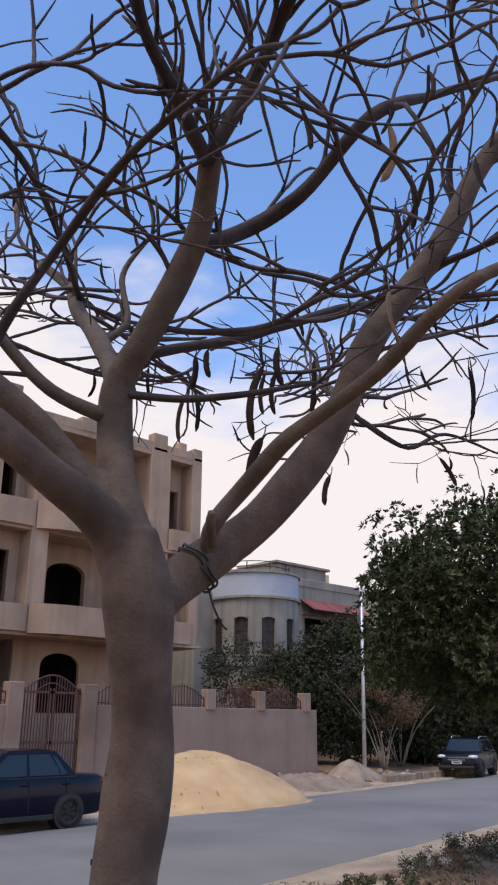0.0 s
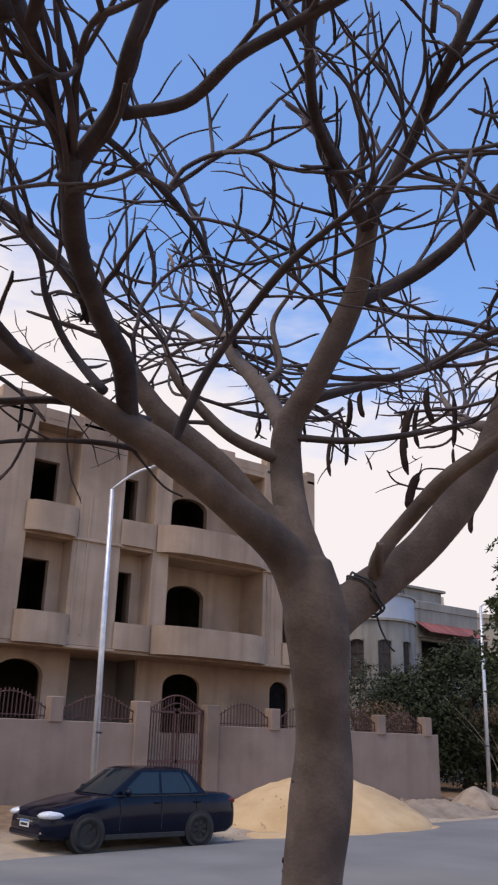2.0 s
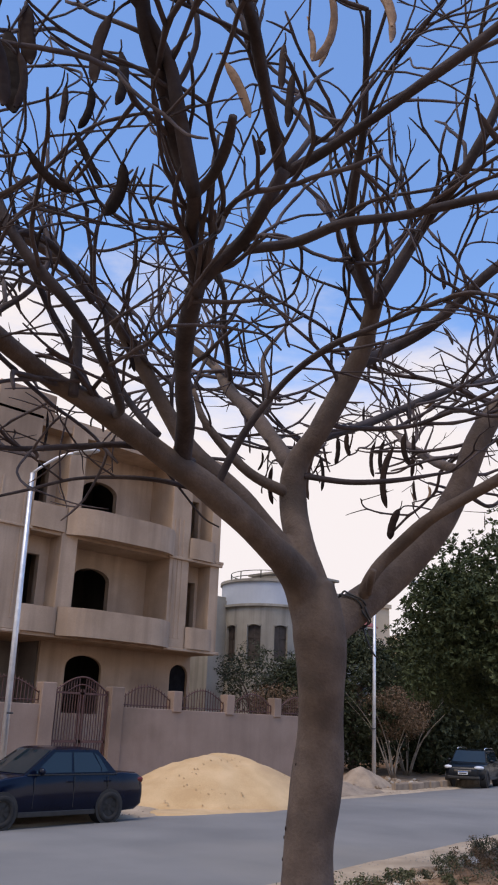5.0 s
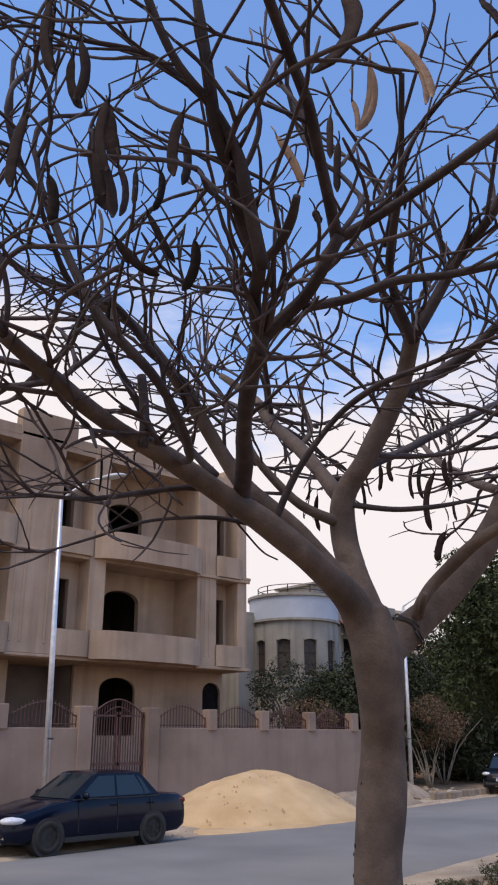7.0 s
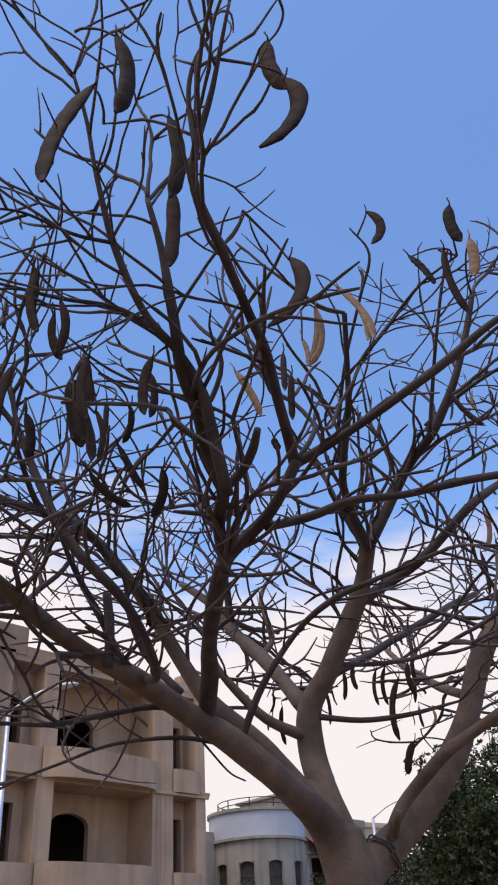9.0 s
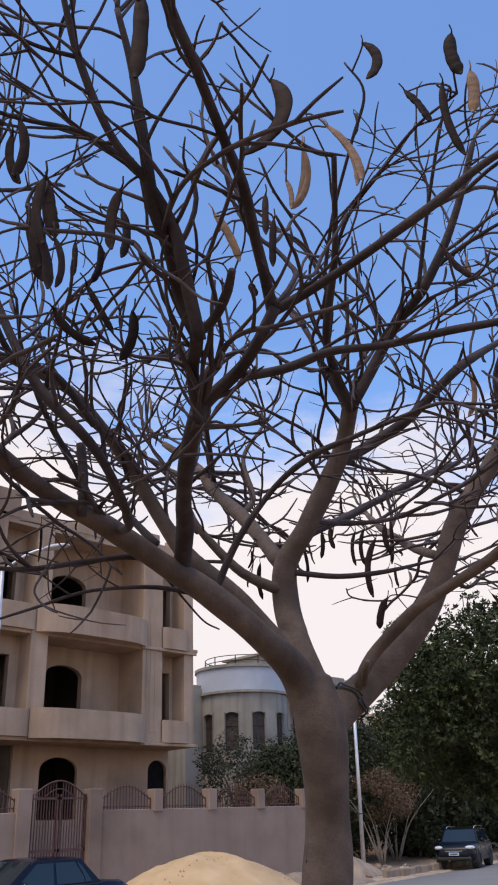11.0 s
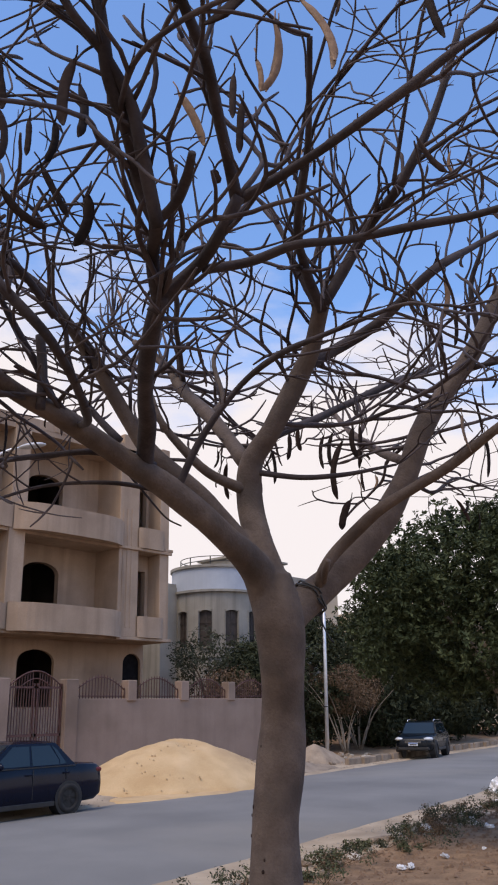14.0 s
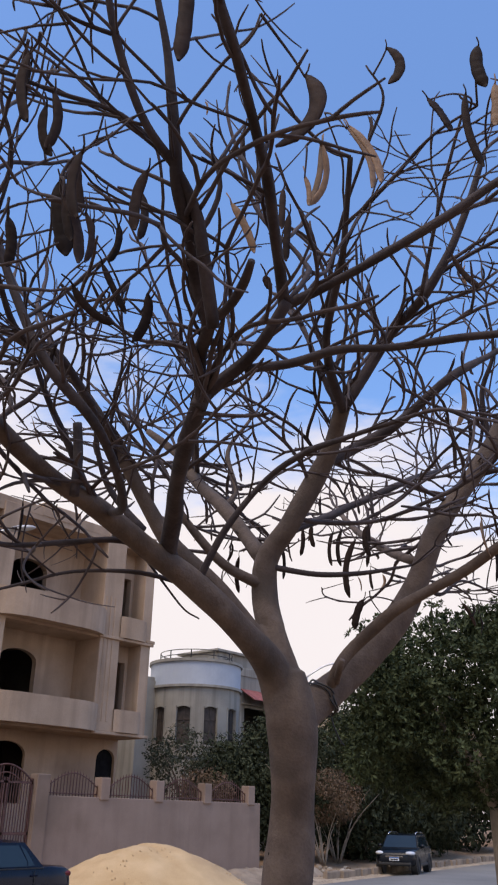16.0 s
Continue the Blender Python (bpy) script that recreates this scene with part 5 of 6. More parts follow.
# trees across the street behind the lamp
tree("street_tree", "dark dense tree crowding the end of a wall", (29.6, 26.2, 0.3), 0.2, 1.6, (0, 0, 2.6, 2.2, 2.0, 2.5), 80, 0.75, 14000, 0.09, DARK_LEAF, BARK, 14)
tree("street_tree", "dark dense evergreen tree beyond a garden wall", (31.5, 25.0, 0.3), 0.2, 2.0, (0, 0, 3.1, 2.6, 2.4, 3.0), 90, 0.85, 16000, 0.10, DARK_LEAF, BARK, 15)
tree("street_tree", "tall dark evergreen tree over a parked car", (37.0, 24.5, 0.3), 0.22, 2.2, (0, 0, 3.6, 3.6, 2.6, 3.6), 110, 1.0, 19000, 0.12, DARK_LEAF, BARK, 16)
tree("street_tree", "dark evergreen tree along the far pavement", (44.0, 26.0, 0.3), 0.25, 2.4, (0, 0, 4.0, 4.4, 3.0, 4.0), 110, 1.2, 17000, 0.15, DARK_LEAF, BARK, 17)
tree("street_tree", "dark evergreen tree far along the street", (54.0, 29.0, 0.3), 0.25, 2.4, (0, 0, 4.3, 5.4, 3.6, 4.3), 100, 1.5, 14000, 0.19, DARK_LEAF, BARK, 18)
tree("street_tree", "distant dark tree closing the street", (70.0, 27.0, 0.3), 0.3, 2.4, (0, 0, 5.0, 6.0, 6.0, 4.0), 80, 1.9, 9000, 0.27, DARK_LEAF, BARK, 19)
tree("street_tree", "distant dark tree on the near side of the street", (62.0, 12.0, 0.3), 0.3, 2.4, (0, 0, 4.6, 6.0, 4.0, 3.2), 80, 1.9, 9000, 0.27, DARK_LEAF, BARK, 20)
tree("shrub", "dusty olive shrub behind a garden wall", (26.9, 26.8, 0.3), 0.09, 2.2, (0, 0, 3.7, 1.7, 1.4, 1.5), 30, 0.55, 3500, 0.07, DUSTY_LEAF, BARK, 22)
tree("shrub", "reddish dry shrub behind a garden wall", (26.0, 24.6, 0.3), 0.07, 1.8, (0, 0, 2.5, 1.4, 1.0, 0.8), 26, 0.45, 2200, 0.06, DRY_LEAF, BARK, 23)


def dry_thicket(x, y, seed):
    """Bare leaning stems with a haze of brown leaves."""
    rnd = random.Random(seed)
    t = thing("dry_bush", "half-dry bush with pale leaning stems at the kerb", "bush", pose(x, y, 0.3))
    for k in range(8):
        a, h = rnd.uniform(0, 6.28), rnd.uniform(1.8, 4.2)
        verts, faces = [], []
        e = (math.cos(a) * h * 0.62, math.sin(a) * h * 0.62, h * 0.9)
        tube(verts, faces, spline([(e[0] * 0.05, e[1] * 0.05, -0.05), (e[0] * 0.4, e[1] * 0.4, h * 0.5), e], 4), np.linspace(0.035, 0.008, 9), 6)
        from_lists("stem", verts, faces, PALE_BARK, t)
    leaf_cloud("leaves", crown_clumps(rnd, 26, 0, 0, 2.6, 1.5, 1.3, 0.9, 0.5), 5200, 0.055, DRY_LEAF, t, seed)["kind"] = "stuff"


dry_thicket(31.2, 22.6, 31)
dry_thicket(33.3, 23.4, 32)


# ---- round-fronted house ----
def ring(bm, cx, cy, r0, r1, z0, z1, a0, a1, n):
    """A curved wall between two angles, in degrees."""
    rows = []
    for k in range(n + 1):
        a = radians(a0 + (a1 - a0) * k / n)
        c, s = math.cos(a), math.sin(a)
        rows.append([bm.verts.new((cx + r * c, cy + r * s, z)) for r, z in ((r1, z0), (r1, z1), (r0, z1), (r0, z0))])
    for p, q in zip(rows, rows[1:]):
        for k in range(4):
            bm.faces.new((p[k], q[k], q[(k + 1) % 4], p[(k + 1) % 4]))
    for e in (rows[0], rows[-1]):
        bm.faces.new(e)
    bmesh.ops.recalc_face_normals(bm, faces=bm.faces)


def round_house():
    h = thing("round_house", "cream villa with a round tower, tall windows and white band", "house", pose(32.0, 31.3, 0))
    R = 2.33
    step = 34
    # tower wall: solid below and above, piers between tall windows
    bm = bmesh.new()
    ring(bm, 0, 0, R - 0.25, R, 0, 5.15, 150, 390, 48)
    part("tower_wall", bm, CREAM, h, smooth=False)
    bm = bmesh.new()
    ring(bm, 0, 0, R - 0.25, R, 6.95, 7.85, 150, 390, 48)
    part("tower_wall", bm, CREAM, h)
    a = 152.0
    while a < 390:
        bm = bmesh.new()
        ring(bm, 0, 0, R - 0.25, R, 5.15, 6.95, a, a + step - 18, 5)
        part("tower_pier", bm, CREAM, h)
        mid = a + step - 9
        bm = bmesh.new()
        ring(bm, 0, 0, R - 0.2, R - 0.13, 5.15, 6.95, mid - 9, mid + 9, 4)
        w = part("window", bm, DARK_WOOD, h, "dark brown shuttered tall window")
        bm = bmesh.new()
        ring(bm, 0, 0, R - 0.14, R + 0.08, 5.05, 5.15, mid - 9, mid + 9, 4)
        part("sill", bm, CREAM, w)
        for a0, a1 in ((mid - 9.8, mid - 8.6), (mid + 8.6, mid + 9.8)):
            bm = bmesh.new()
            ring(bm, 0, 0, R - 0.14, R + 0.035, 5.15, 6.95, a0, a1, 1)
            part("window_frame", bm, CREAM, w)
        for k in range(8):
            f0 = (k + 0.5) / 4 - 1
            drop = 0.13 * (1 - math.sqrt(1 - f0 * f0))
            bm = bmesh.new()
            ring(bm, 0, 0, R - 0.14, R + 0.02, 6.95 - drop - 0.02, 6.95, mid - 8 + 2 * k, mid - 6 + 2 * k, 1)
            part("window_head", bm, CREAM, w)
        bm = bmesh.new()
        ring(bm, 0, 0, R - 0.13, R - 0.10, 6.28, 6.34, mid - 8.6, mid + 8.6, 3)
        part("transom", bm, DARK_WOOD, w)
        bm = bmesh.new()
        ring(bm, 0, 0, R - 0.14, R - 0.10, 5.15, 6.95, mid - 0.6, mid + 0.6, 1)
        part("mullion", bm, DARK_WOOD, w)
        a += step
    bm = bmesh.new()
    ring(bm, 0, 0, R - 0.2, R + 0.03, 7.97, 9.1, 0, 360, 64)
    part("white_band", bm, WHITE_BAND, h, "pale blue-white painted parapet band")
    for z0, z1, o in ((7.85, 7.97, 0.12), (9.1, 9.24, 0.12), (4.6, 4.7, 0.07)):
        bm = bmesh.new()
        ring(bm, 0, 0, R - 0.2, R + o, z0, z1, 0, 360, 64)
        part("cornice", bm, CREAM, h)
    part("tower_roof", boxes((-1.6, 1.6, -1.6, 1.6, 8.9, 9.05)), CREAM, h)
    verts, faces = [], []
    for z in (9.75, 9.5):
        tube(verts, faces, [(1.9 * math.cos(k / 40 * 6.283), 1.9 * math.sin(k / 40 * 6.283), z) for k in range(41)], [0.022] * 41, 5)
    from_lists("roof_rail", verts, faces, TRIM, h)
    for k in range(10):
        c, s = 1.9 * math.cos(k * 0.6283), 1.9 * math.sin(k * 0.6283)
        part("rail_post", boxes((c - 0.02, c + 0.02, s - 0.02, s + 0.02, 9.2, 9.76)), TRIM, h)
    # main block behind the tower
    part("house_wall", pierced(2.0, 9.5, 0, 9.3, 0.6, 0.25, [[(2.9, 5.2), (3.7, 5.2), (3.7, 7.0), (2.9, 7.0)], [(4.6, 4.9), (8.4, 4.9), (8.4, 7.6), (4.6, 7.6)],
                                                              [(4.6, 1.0), (8.4, 1.0), (8.4, 3.9), (4.6, 3.9)]]), CREAM, h)
    part("house_wall", boxes((-3.4, 9.5, 6.5, 6.75, 0, 9.3), (9.25, 9.5, 0.85, 6.5, 0, 9.3), (-3.4, -3.15, 0.6, 6.5, 0, 8.2), (-3.15, -2.0, 0.6, 0.85, 0, 8.2)), CREAM, h)
    part("house_roof", boxes((-3.4, 9.5, 0.7, 6.7, 8.2, 8.4)), CREAM, h)
    part("inner_wall", boxes((2.0, 9.2, 3.4, 3.6, 0, 8.2)), INNER, h)
    part("balcony", boxes((4.2, 9.0, -0.6, 0.6, 4.55, 4.75), (4.2, 9.0, -0.6, -0.5, 4.75, 5.5)), CREAM, h)
    awn = part("awning", boxes((4.3, 9.2, 0.45, 0.55, 7.75, 7.85)), CREAM, h)
    bm = boxes((-0.11, 0.11, -0.62, 0.62, -0.025, 0.025), soft=0.008)
    me = bpy.data.meshes.new("roof_tile")
    bm.to_mesh(me)
    bm.free()
    me.materials.append(ROOF_RED)
    for k in range(21):
        share("roof_tile", me, awn, pose(4.35 + 0.235 * k, 0.05, 8.25, 32, 0, 0))
    part("parapet", boxes((3.4, 9.5, 0.55, 0.75, 9.3, 9.75), soft=0.02), CREAM, h)
    part("roof_room", boxes((4.4, 8.8, 2.6, 5.6, 8.4, 10.9), soft=0.03), CREAM, h)
    part("roof_room", boxes((4.2, 9.0, 2.4, 5.8, 10.9, 11.05), soft=0.02), CREAM, h)


round_house()


def far_block(x, y, w, d, h, floors, label, rot=0):
    b = thing("apartment_block", label, "building", pose(x, y, 0, 0, 0, rot))
    hs = []
    n = int(w // 2.4)
    for f in range(floors):
        for k in range(n):
            x0 = 0.7 + k * (w - 1.0) / n
            z0 = 1.2 + f * (h - 0.8) / floors
            hs.append([(x0, z0), (x0 + 1.1, z0), (x0 + 1.1, z0 + 1.4), (x0, z0 + 1.4)])
    part("wall", pierced(0, w, 0, h, 0, 0.3, hs), FAR_BEIGE, b)
    part("wall", boxes((0, 0.3, 0.3, d, 0, h), (w - 0.3, w, 0.3, d, 0, h), (0.3, w - 0.3, d - 0.3, d, 0, h)), FAR_BEIGE, b)
    part("roof", boxes((0.3, w - 0.3, 0.3, d - 0.3, h - 0.7, h - 0.5)), FAR_BEIGE, b)
    part("cornice", boxes((-0.15, w + 0.15, -0.15, 0.0, h - 0.2, h + 0.15)), FAR_BEIGE, b)
    part("roof_room", boxes((w * 0.3, w * 0.6, 2.0, 5.0, h - 0.5, h + 1.6)), FAR_BEIGE, b)
    for k, q in enumerate(hs):
        part("window", boxes((q[0][0], q[1][0], 0.14, 0.18, q[0][1], q[2][1])), DARK_WOOD, b)


far_block(49.0, 46.0, 11, 10, 12.4, 3, "pale beige apartment block beyond the trees", -12)
far_block(66.0, 44.0, 14, 10, 11.0, 3, "distant beige block behind street trees", -20)


# ---- vehicles ----
def loft(sections):
    """A closed body from rings of points of equal number."""
    bm = bmesh.new()
    rows = [[bm.verts.new(p) for p in s] for s in sections]
    n = len(rows[0])
    for r, s in zip(rows, rows[1:]):
        for k in range(n):
            bm.faces.new((r[k], s[k], s[(k + 1) % n], r[(k + 1) % n]))
    bm.faces.new(rows[0])
    bm.faces.new(list(reversed(rows[-1])))
    bmesh.ops.recalc_face_normals(bm, faces=bm.faces)
    return bm


def hull(x, w, z0, z1, r):
    """A rounded section of a car's lower body across its length."""
    h = z1 - z0
    pts = [(-w + r * 1.2, z0), (w - r * 1.2, z0), (w - r * 0.3, z0 + 0.07), (w, z0 + h * 0.38), (w - 0.015, z0 + h * 0.66), (w - r * 0.7, z1 - r * 0.35), (w - r * 2, z1),
           (-w + r * 2, z1), (-w + r * 0.7, z1 - r * 0.35), (-w + 0.015, z0 + h * 0.66), (-w, z0 + h * 0.38), (-w + r * 0.3, z0 + 0.07)]
    return [(x, y, z) for y, z in pts]


def wheel(parent, x, y, r, w, side):
    wh = new("wheel")
    wh.parent = parent
    wh.matrix_basis = pose(x, y, r)
    verts, faces = [], []
    prof = [(r * 0.62, w * 0.5), (r * 0.9, w * 0.5), (r * 0.98, w * 0.36), (r, w * 0.18), (r, -w * 0.18), (r * 0.98, -w * 0.36), (r * 0.9, -w * 0.5), (r * 0.62, -w * 0.5)]
    n = 32
    for k in range(n):
        a = 2 * math.pi * k / n
        for rr, yy in prof:
            verts.append((rr * math.cos(a), yy, rr * math.sin(a)))
    m = len(prof)
    for k in range(n):
        for j in range(m):
            a, b = k * m + j, k * m + (j + 1) % m
            c, d = ((k + 1) % n) * m + (j + 1) % m, ((k + 1) % n) * m + j
            faces.append((a, b, c, d))
    from_lists("tyre", verts, faces, RUBBER, wh)
    bm = bmesh.new()
    g = bmesh.ops.create_cone(bm, cap_ends=True, segments=28, radius1=r * 0.24, radius2=r * 0.18, depth=w * 0.25)
    bmesh.ops.rotate(bm, cent=(0, 0, 0), matrix=Matrix.Rotation(radians(90 * side), 3, "X"), verts=g["verts"])
    bmesh.ops.translate(bm, vec=(0, side * -w * 0.25, 0), verts=g["verts"])
    for k in range(7):
        q = bmesh.ops.create_cube(bm, size=1)["verts"]
        bmesh.ops.scale(bm, vec=(r * 0.5, w * 0.12, r * 0.13), verts=q)
        bmesh.ops.translate(bm, vec=(r * 0.38, side * -w * 0.3, 0), verts=q)
        bmesh.ops.rotate(bm, cent=(0, 0, 0), matrix=Matrix.Rotation(2 * math.pi * k / 7, 3, "Y"), verts=q)
    part("rim", bm, RIM, wh)


def car(name, label, m, L, W, belt, roof, paint, nose, tail, cabin, wheels, r, suv=False):
    """A car that faces -x: nose and tail are the heights of the bonnet's and boot's ends; cabin its four x: screen foot, screen head, rear head, rear foot."""
    c = thing(name, label, "car", m)
    hw, x0, x1 = W / 2, -L / 2, L / 2
    a, b, d, e = cabin
    zb = 0.2 if not suv else 0.28
    secs = [hull(x0, hw * 0.74, zb + 0.1, nose - 0.16, 0.07), hull(x0 + 0.1, hw * 0.88, zb + 0.02, nose - 0.04, 0.09), hull(x0 + 0.35, hw * 0.97, zb, nose + 0.03, 0.09),
            hull(a - 0.35, hw, zb, belt - 0.05, 0.08), hull(a + 0.1, hw, zb, belt, 0.06), hull(0.0, hw, zb, belt + 0.02, 0.05), hull(e - 0.25, hw, zb, belt + 0.03, 0.06),
            hull(e + 0.1, hw * 0.99, zb, tail + 0.02 if not suv else belt, 0.08), hull(x1 - 0.2, hw * 0.95, zb + 0.02, tail, 0.09), hull(x1 - 0.03, hw * 0.88, zb + 0.08, tail - 0.06, 0.09),
            hull(x1, hw * 0.8, zb + 0.14, tail - 0.16, 0.08)]
    body = part("body", loft(secs), paint, c, smooth=True)
    mod = body.modifiers.new("edges", "BEVEL")
    mod.width, mod.segments, mod.limit_method, mod.angle_limit = 0.02, 2, "ANGLE", radians(38)
    tw = hw * 0.76
    # cabin: a painted shell with panes set on it
    low = ((a, hw * 0.9, belt - 0.04), (e, hw * 0.9, belt - 0.04))
    mid = ((a + 0.62 * (b - a), hw * 0.84, belt + 0.62 * (roof - belt)), (e - 0.62 * (e - d), hw * 0.84, belt + 0.62 * (roof - belt)))
    high = ((b, tw, roof - 0.035), (d, tw, roof - 0.035))
    cap = ((b + 0.14, tw * 0.86, roof), (d - 0.14, tw * 0.86, roof))
    rings = []
    for (xa, wa, za), (xb, wb, zb2) in (low, high, cap):
        row = []
        for t in np.linspace(-1, 1, 7):
            row.append((xa - 0.07 * (1 - t * t), wa * t, za))
        for t in np.linspace(-1, 1, 7):
            row.append((xb + 0.05 * (1 - t * t), -wb * t, zb2))
        rings.append(row)
    rings.append([(x * 0.7 + 0.3 * (b + d) / 2, y * 0.6, roof + 0.018) for x, y, z in rings[-1]])
    part("cabin", loft(rings), paint, c)

    def pane(name, corners, lift):
        """A thin pane of glass on four corners, lifted off the shell."""
        bm = bmesh.new()
        n = Vector(lift)
        v1 = [bm.verts.new(Vector(p) + n) for p in corners]
        v2 = [bm.verts.new(Vector(p) - n * 2) for p in corners]
        bm.faces.new(v1)
        bm.faces.new(list(reversed(v2)))
        k = len(v1)
        for q in range(k):
            bm.faces.new((v1[q], v2[q], v2[(q + 1) % k], v1[(q + 1) % k]))
        bmesh.ops.recalc_face_normals(bm, faces=bm.faces)
        part(name, bm, CAR_GLASS, c)

    def side_at(x, w, s):
        """A point of the cabin's plane side, w of the way up."""
        return (x, s * (low[0][1] + (high[0][1] - low[0][1]) * w), low[0][2] + (high[0][2] - low[0][2]) * w)

    def front(w):
        return a + (b - a) * w

    def rear(w):
        return e - (e - d) * w

    xm = a + (e - a) * 0.5
    wl0, wh0 = 0.14, 0.9
    for s in (-1, 1):
        lift = (0, s * 0.007, 0.003)
        qx = min(wheels[1] - 0.02, rear(wl0) - 0.42)
        pane("side_window", [side_at(front(wl0) + 0.2, wl0, s), side_at(front(wh0) + 0.13, wh0, s), side_at(xm - 0.02, wh0, s), side_at(xm - 0.035, wl0, s)], lift)
        pane("side_window", [side_at(xm + 0.035, wl0, s), side_at(xm + 0.03, wh0, s), side_at(rear(wh0) - 0.22, wh0, s), side_at(qx, wl0 + 0.18, s), side_at(qx, wl0, s)], lift)
        pane("side_window", [side_at(qx + 0.03, wl0, s), side_at(qx + 0.03, wl0 + 0.16, s), side_at(rear(wh0) - 0.17, wh0, s), side_at(rear(0.75) - 0.12, 0.75, s), side_at(rear(wl0) - 0.22, wl0 + 0.03, s)], lift)
    for s in (-1, 1):
        # belt trim, handles, mirror, lamps
        part("belt_trim", boxes((a + 0.1, e - 0.1, s * hw * 0.955 - 0.012, s * hw * 0.955 + 0.012, belt - 0.012, belt + 0.012)), TRIM, c)
        for hx in (a + (e - a) * 0.46, a + (e - a) * 0.86):
            part("door_handle", boxes((hx - 0.1, hx + 0.08, s * (hw - 0.012) - 0.015, s * (hw - 0.012) + 0.015, belt - 0.15, belt - 0.12), soft=0.006), paint, c)
        for hx in (a + 0.25, a + (e - a) * 0.5, e - 0.35):
            part("door_gap", boxes((hx - 0.005, hx + 0.005, s * (hw - 0.004) - 0.004, s * (hw - 0.004) + 0.004, zb + 0.14, belt - 0.04)), TRIM, c)
        bm = bmesh.new()
        bmesh.ops.create_icosphere(bm, subdivisions=2, radius=1)
        for v in bm.verts:
            v.co = Vector((a + 0.35 + v.co.x * 0.06, s * (hw + 0.06) + v.co.y * 0.11, belt + 0.07 + v.co.z * 0.075))
        part("mirror", bm, paint, c, smooth=True)
        lz = nose - 0.12
        bm = bmesh.new()
        bmesh.ops.create_icosphere(bm, subdivisions=2, radius=1)
        for v in bm.verts:
            v.co = Vector((x0 + 0.25 + v.co.x * 0.30, s * hw * 0.72 + v.co.y * 0.22, lz + 0.01 + v.co.z * 0.085))
        part("headlight", bm, HEADLAMP, c, smooth=True)
        part("tail_light", boxes((x1 - 0.22, x1 - 0.02, s * hw * 0.8 - 0.09, s * hw * 0.8 + 0.075, tail - 0.2, tail - 0.1), soft=0.03), TAIL_RED, c)
        part("sill_trim", boxes((wheels[0] + r + 0.06, wheels[1] - r - 0.06, s * (hw - 0.03) - 0.03, s * (hw - 0.03) + 0.02, zb - 0.02, zb + 0.08), soft=0.012), TRIM, c)
        for wx in wheels:
            arch = part("wheel_arch", loft([[(wx + (r + 0.055) * math.cos(t), y, r + (r + 0.055) * math.sin(t)) for t in np.linspace(0, 2 * math.pi, 25)[:-1]] for y in (s * (hw - 0.26), s * (hw + 0.002))]), TRIM, c)
            wheel(c, wx, s * (hw - 0.07), r, 0.2, -s)
    for nm, foot, head, bow in (("windscreen", (front(0.1), hw * 0.84, belt + 0.012), (front(0.95), tw * 0.93, roof - 0.055), -0.07), ("rear_window", (rear(0.14), hw * 0.81, belt + 0.04), (rear(0.94), tw * 0.91, roof - 0.06), 0.05)):
        bm = bmesh.new()
        rows = []
        out = -0.008 if nm == "windscreen" else 0.008
        for t in np.linspace(-1, 1, 9):
            row = []
            for w in (0.0, 0.6, 1.0):
                x = foot[0] + (head[0] - foot[0]) * w + bow * (1 - t * t) + out
                row.append(bm.verts.new((x, (foot[1] + (head[1] - foot[1]) * w) * t, foot[2] + (head[2] - foot[2]) * w + 0.012)))
            rows.append(row)
        for p, q in zip(rows, rows[1:]):
            for w in range(2):
                bm.faces.new((p[w], q[w], q[w + 1], p[w + 1]))
        g = bmesh.ops.extrude_face_region(bm, geom=list(bm.faces))
        bmesh.ops.translate(bm, vec=(-out * 2.5, 0, -0.012), verts=[v for v in g["geom"] if isinstance(v, bmesh.types.BMVert)])
        bmesh.ops.recalc_face_normals(bm, faces=bm.faces)
        part(nm, bm, CAR_GLASS, c, smooth=False)
    # grille, bumper, plates
    part("grille", boxes((x0 - 0.005, x0 + 0.08, -hw * 0.42, hw * 0.42, nose - 0.3, nose - 0.15), soft=0.015), TRIM, c)
    part("grille_bar", boxes((x0 - 0.015, x0 + 0.03, -hw * 0.42, hw * 0.42, nose - 0.235, nose - 0.215)), CHROME, c)
    part("front_bumper", boxes((x0 - 0.015, x0 + 0.14, -hw * 0.8, hw * 0.8, zb + 0.02, zb + 0.16), soft=0.04), TRIM if suv else paint, c)
    part("rear_bumper", boxes((x1 - 0.14, x1 + 0.02, -hw * 0.82, hw * 0.82, zb + 0.1, zb + 0.32), soft=0.04), paint, c)
    for xx in (x0 - 0.022, x1 + 0.004):
        pl = part("number_plate", boxes((xx, xx + 0.014, -0.2, 0.2, zb + 0.2, zb + 0.33), soft=0.004), PLATE, c)
        part("plate_band", boxes((xx - 0.002, xx + 0.016, -0.195, 0.195, zb + 0.295, zb + 0.328)), PLATE_BAR, pl)
        part("plate_bar", boxes((xx - 0.002, xx + 0.016, -0.15, 0.15, zb + 0.225, zb + 0.27)), TRIM, pl)
    if suv:
        for s in (-1, 1):
            verts, faces = [], []
            tube(verts, faces, [(b + 0.05, s * tw * 0.9, roof), (b + 0.15, s * tw * 0.9, roof + 0.07), (d - 0.15, s * tw * 0.9, roof + 0.07), (d - 0.05, s * tw * 0.9, roof)], [0.02] * 4, 6)
            from_lists("roof_rack", verts, faces, CHROME, c)
    return c


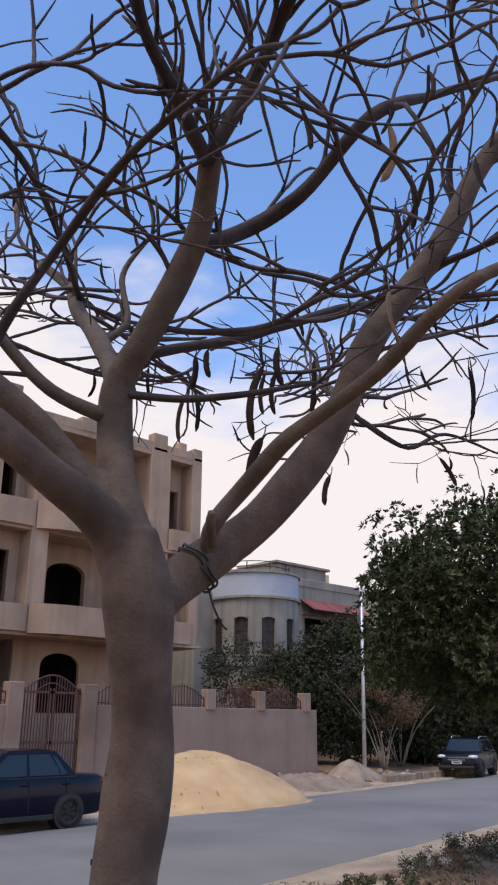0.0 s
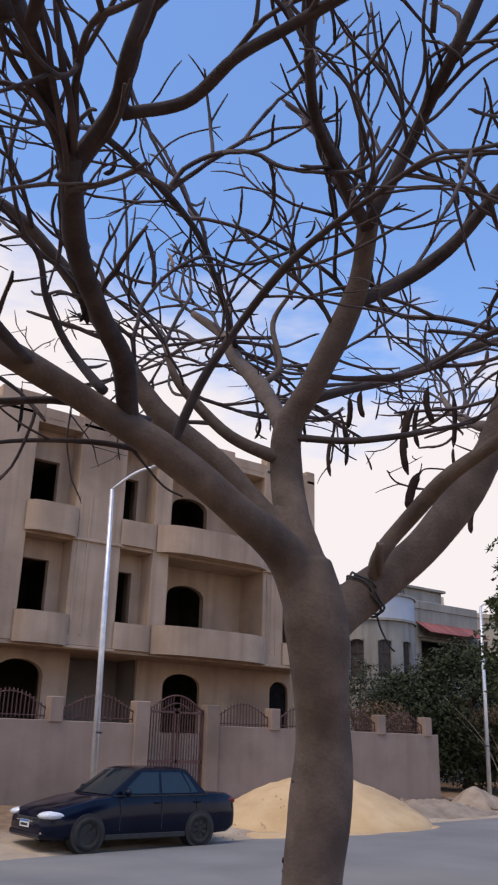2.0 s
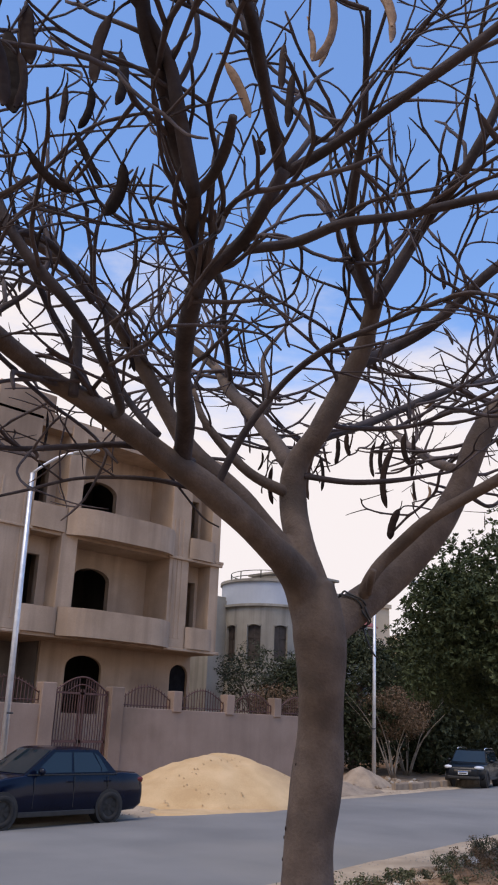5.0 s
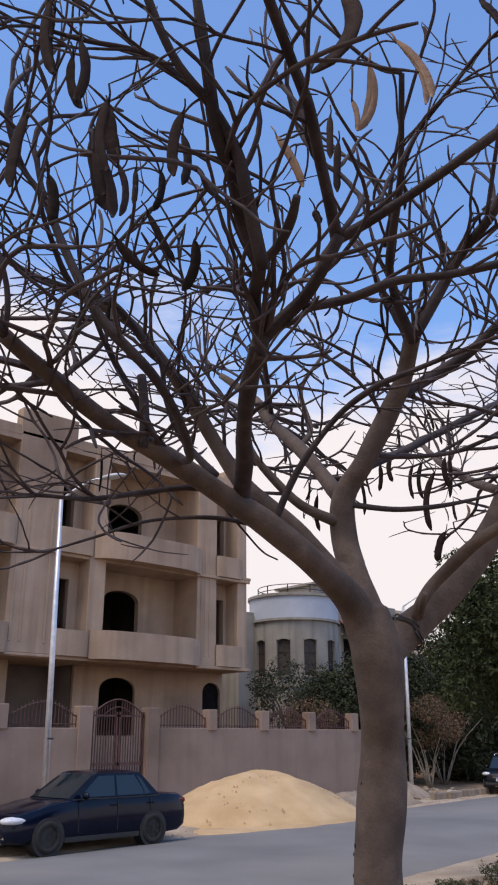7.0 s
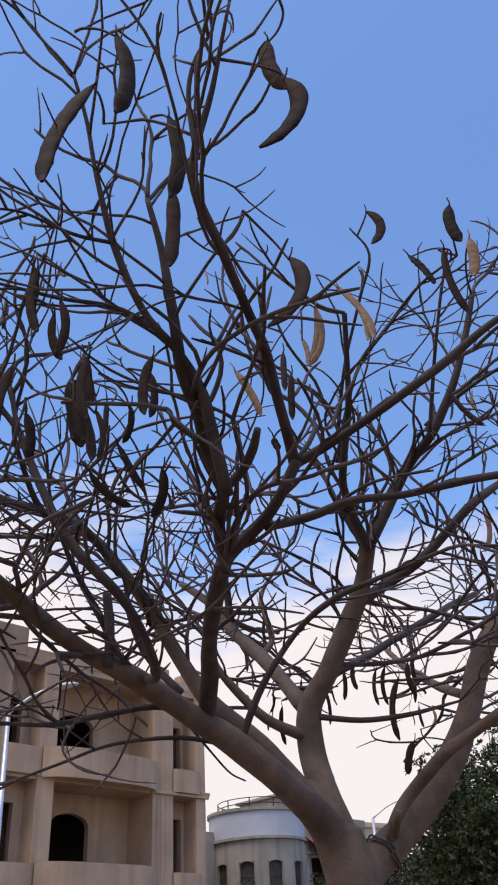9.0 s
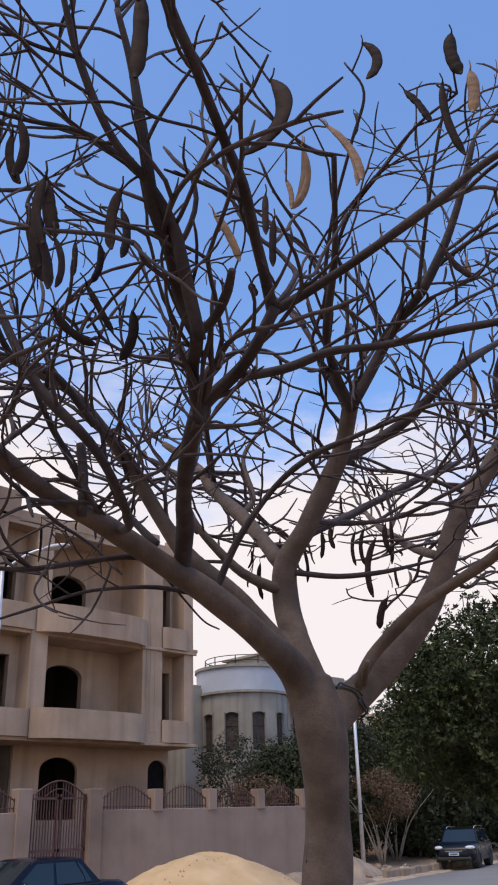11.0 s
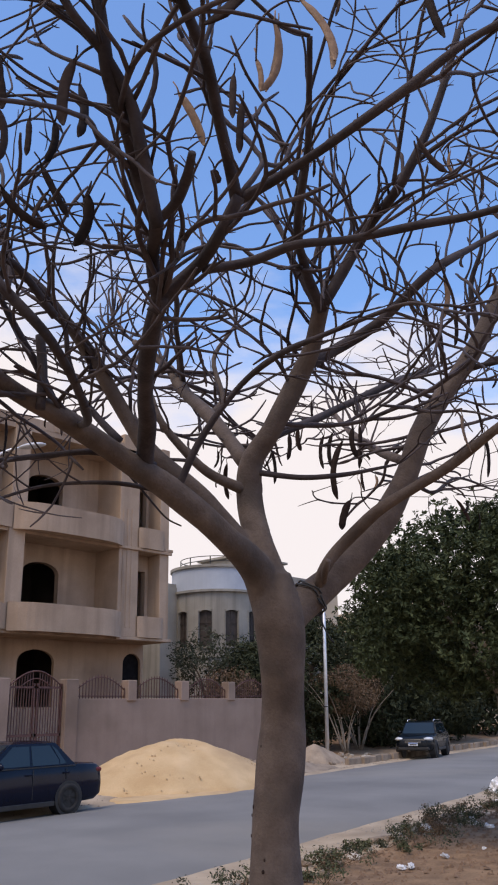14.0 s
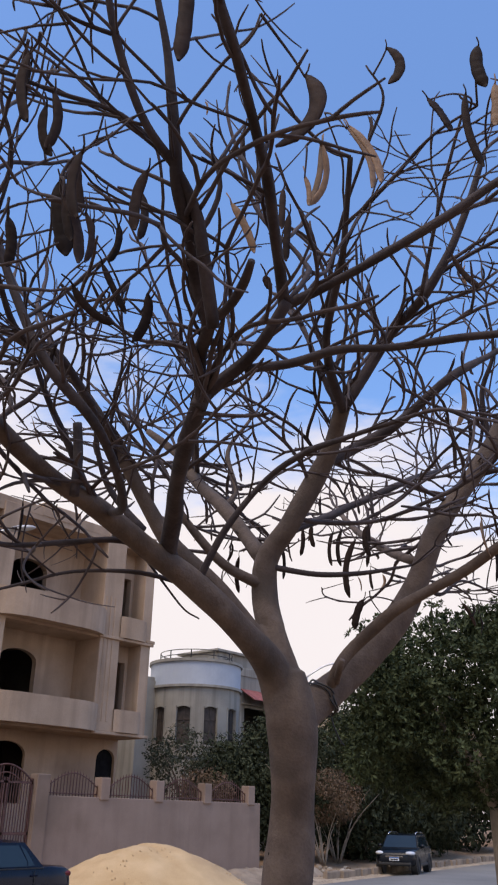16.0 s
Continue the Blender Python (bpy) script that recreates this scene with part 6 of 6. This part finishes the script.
car("parked_sedan", "dark navy four-door sedan parked beside the sand heap", pose(10.6, 16.68, 0.02, 0, 0, 2.5), 4.5, 1.7, 0.96, 1.47, NAVY, 0.74, 0.98,
    (-0.92, -0.18, 0.98, 1.52), (-1.35, 1.25), 0.305)
car("parked_suv", "dark slate sport utility vehicle parked under trees", pose(33.9, 20.4, 0.05, 0, 0, 19.0), 3.9, 1.66, 0.92, 1.42, SLATE, 0.86, 1.0,
    (-0.87, -0.36, 1.40, 1.76), (-1.2, 1.21), 0.32, suv=True)
car("parked_sedan", "dark sedan parked far along the street", pose(56.0, 24.2, 0.05, 0, 0, 9.93), 4.4, 1.72, 0.93, 1.42, SLATE, 0.74, 0.95,
    (-0.92, -0.18, 0.98, 1.52), (-1.35, 1.25), 0.305)


# ---- weeds and litter on the verge ----
def crumpled(name, material):
    """A creased scrap of thin sheet, folded up unevenly."""
    bm = bmesh.new()
    bmesh.ops.create_icosphere(bm, subdivisions=3, radius=1)
    for v in bm.verts:
        c = v.co.copy()
        v.co *= 0.75 + 0.9 * abs(noise.noise(c * 2.6)) + 0.4 * noise.noise(c * 6.0)
        v.co.z = max(v.co.z, -0.5)
    me = bpy.data.meshes.new(name)
    bm.to_mesh(me)
    bm.free()
    me.materials.append(material)
    return me


def clods():
    """Loose crumbs of soil and gravel along the verge and the strip of sand."""
    rnd = random.Random(61)
    for label, material, count, v0, v1, k0, k1 in (("loose brown clods of soil on the verge", SOIL, 6500, -6.0, -1.7, 0.01, 0.06), ("fine pale gravel on the sandy road edge", KERB, 2600, -1.7, 0.15, 0.005, 0.022),
                                                   ("fine pale gravel along the far road edge", RUBBLE, 1600, 7.2, 9.5, 0.008, 0.035)):
        verts, faces = [], []
        for _ in range(count):
            u, v = rnd.uniform(4.5, 27) if v1 < 5 else rnd.uniform(10, 36), rnd.uniform(v0, v1)
            k = rnd.uniform(k0, k1) * rnd.uniform(0.4, 1.0)
            z = lay(u, v) + 0.2 * k
            b = len(verts)
            a = rnd.uniform(0, 6.28)
            verts.append((u, v, z + k * rnd.uniform(0.5, 0.9)))
            for q in range(5):
                g = k * rnd.uniform(0.7, 1.3)
                verts.append((u + g * math.cos(a + q * 1.257), v + g * math.sin(a + q * 1.257), z + k * rnd.uniform(-0.6, 0.1)))
            for q in range(5):
                faces.append((b, b + 1 + q, b + 1 + (q + 1) % 5))
        ob = from_lists("soil_crumbs" if material is SOIL else "gravel", verts, faces, material, None, smooth=False)
        ob.matrix_basis = STREET
        tagged(ob, label, "gravel", kind="stuff")


clods()


def weeds():
    rnd = random.Random(33)
    for n in range(84):
        u, v = rnd.uniform(7, 24), rnd.gauss(-1.8, 0.28)
        if n > 68:
            u, v = rnd.uniform(17, 23), rnd.gauss(-1.7, 0.4)
        p = STREET @ Vector((u, v, lay(u, v)))
        s = rnd.uniform(0.09, 0.26) * (1.35 if n > 68 else 1)
        w = thing("weed", "low dusty green weed on the verge", "weed", pose(*p), "verge weeds")
        cl = [(rnd.gauss(0, s), rnd.gauss(0, s), s * rnd.uniform(0.3, 0.9), s * 0.6, s * 0.6, s * 0.5) for _ in range(5)]
        leaf_cloud("leaves", cl, 260, 0.021, WEED_LEAF if rnd.random() < 0.45 else DUSTY_LEAF if rnd.random() < 0.6 else DRY_LEAF, w, n, shell=0.1)
        verts, faces = [], []
        for q in cl:
            tube(verts, faces, [(0, 0, -0.02), (q[0] * 0.6, q[1] * 0.6, q[2] * 0.6), q[:3]], [0.006, 0.004, 0.002], 4)
        from_lists("stems", verts, faces, DRY_LEAF, w)
    bag = crumpled("litter", LITTER)
    for _ in range(18):
        u, v = rnd.uniform(9, 19), rnd.gauss(-2.6, 0.9)
        p = STREET @ Vector((u, v, lay(u, v) + 0.03))
        k = rnd.uniform(0.025, 0.07)
        ob = share("plastic_litter", bag, None, pose(*p, rnd.uniform(-20, 20), rnd.uniform(-20, 20), rnd.uniform(0, 360)) @ Matrix.Diagonal((k, k * 0.7, k * 0.5, 1)))
        tagged(ob, "crumpled pale plastic scrap lying on the soil", "litter", "litter on the verge")


weeds()


def white_bag():
    ob = part("plastic_bag", bmesh.new(), LITTER)
    old = ob.data
    ob.data = crumpled("plastic_bag", LITTER)
    bpy.data.meshes.remove(old)
    ob.matrix_basis = pose(18.4, 9.2, 0.36, 10, 0, 30) @ Matrix.Diagonal((0.17, 0.14, 0.2, 1))
    tagged(ob, "crumpled white plastic bag lying among weeds", "plastic bag")


white_bag()
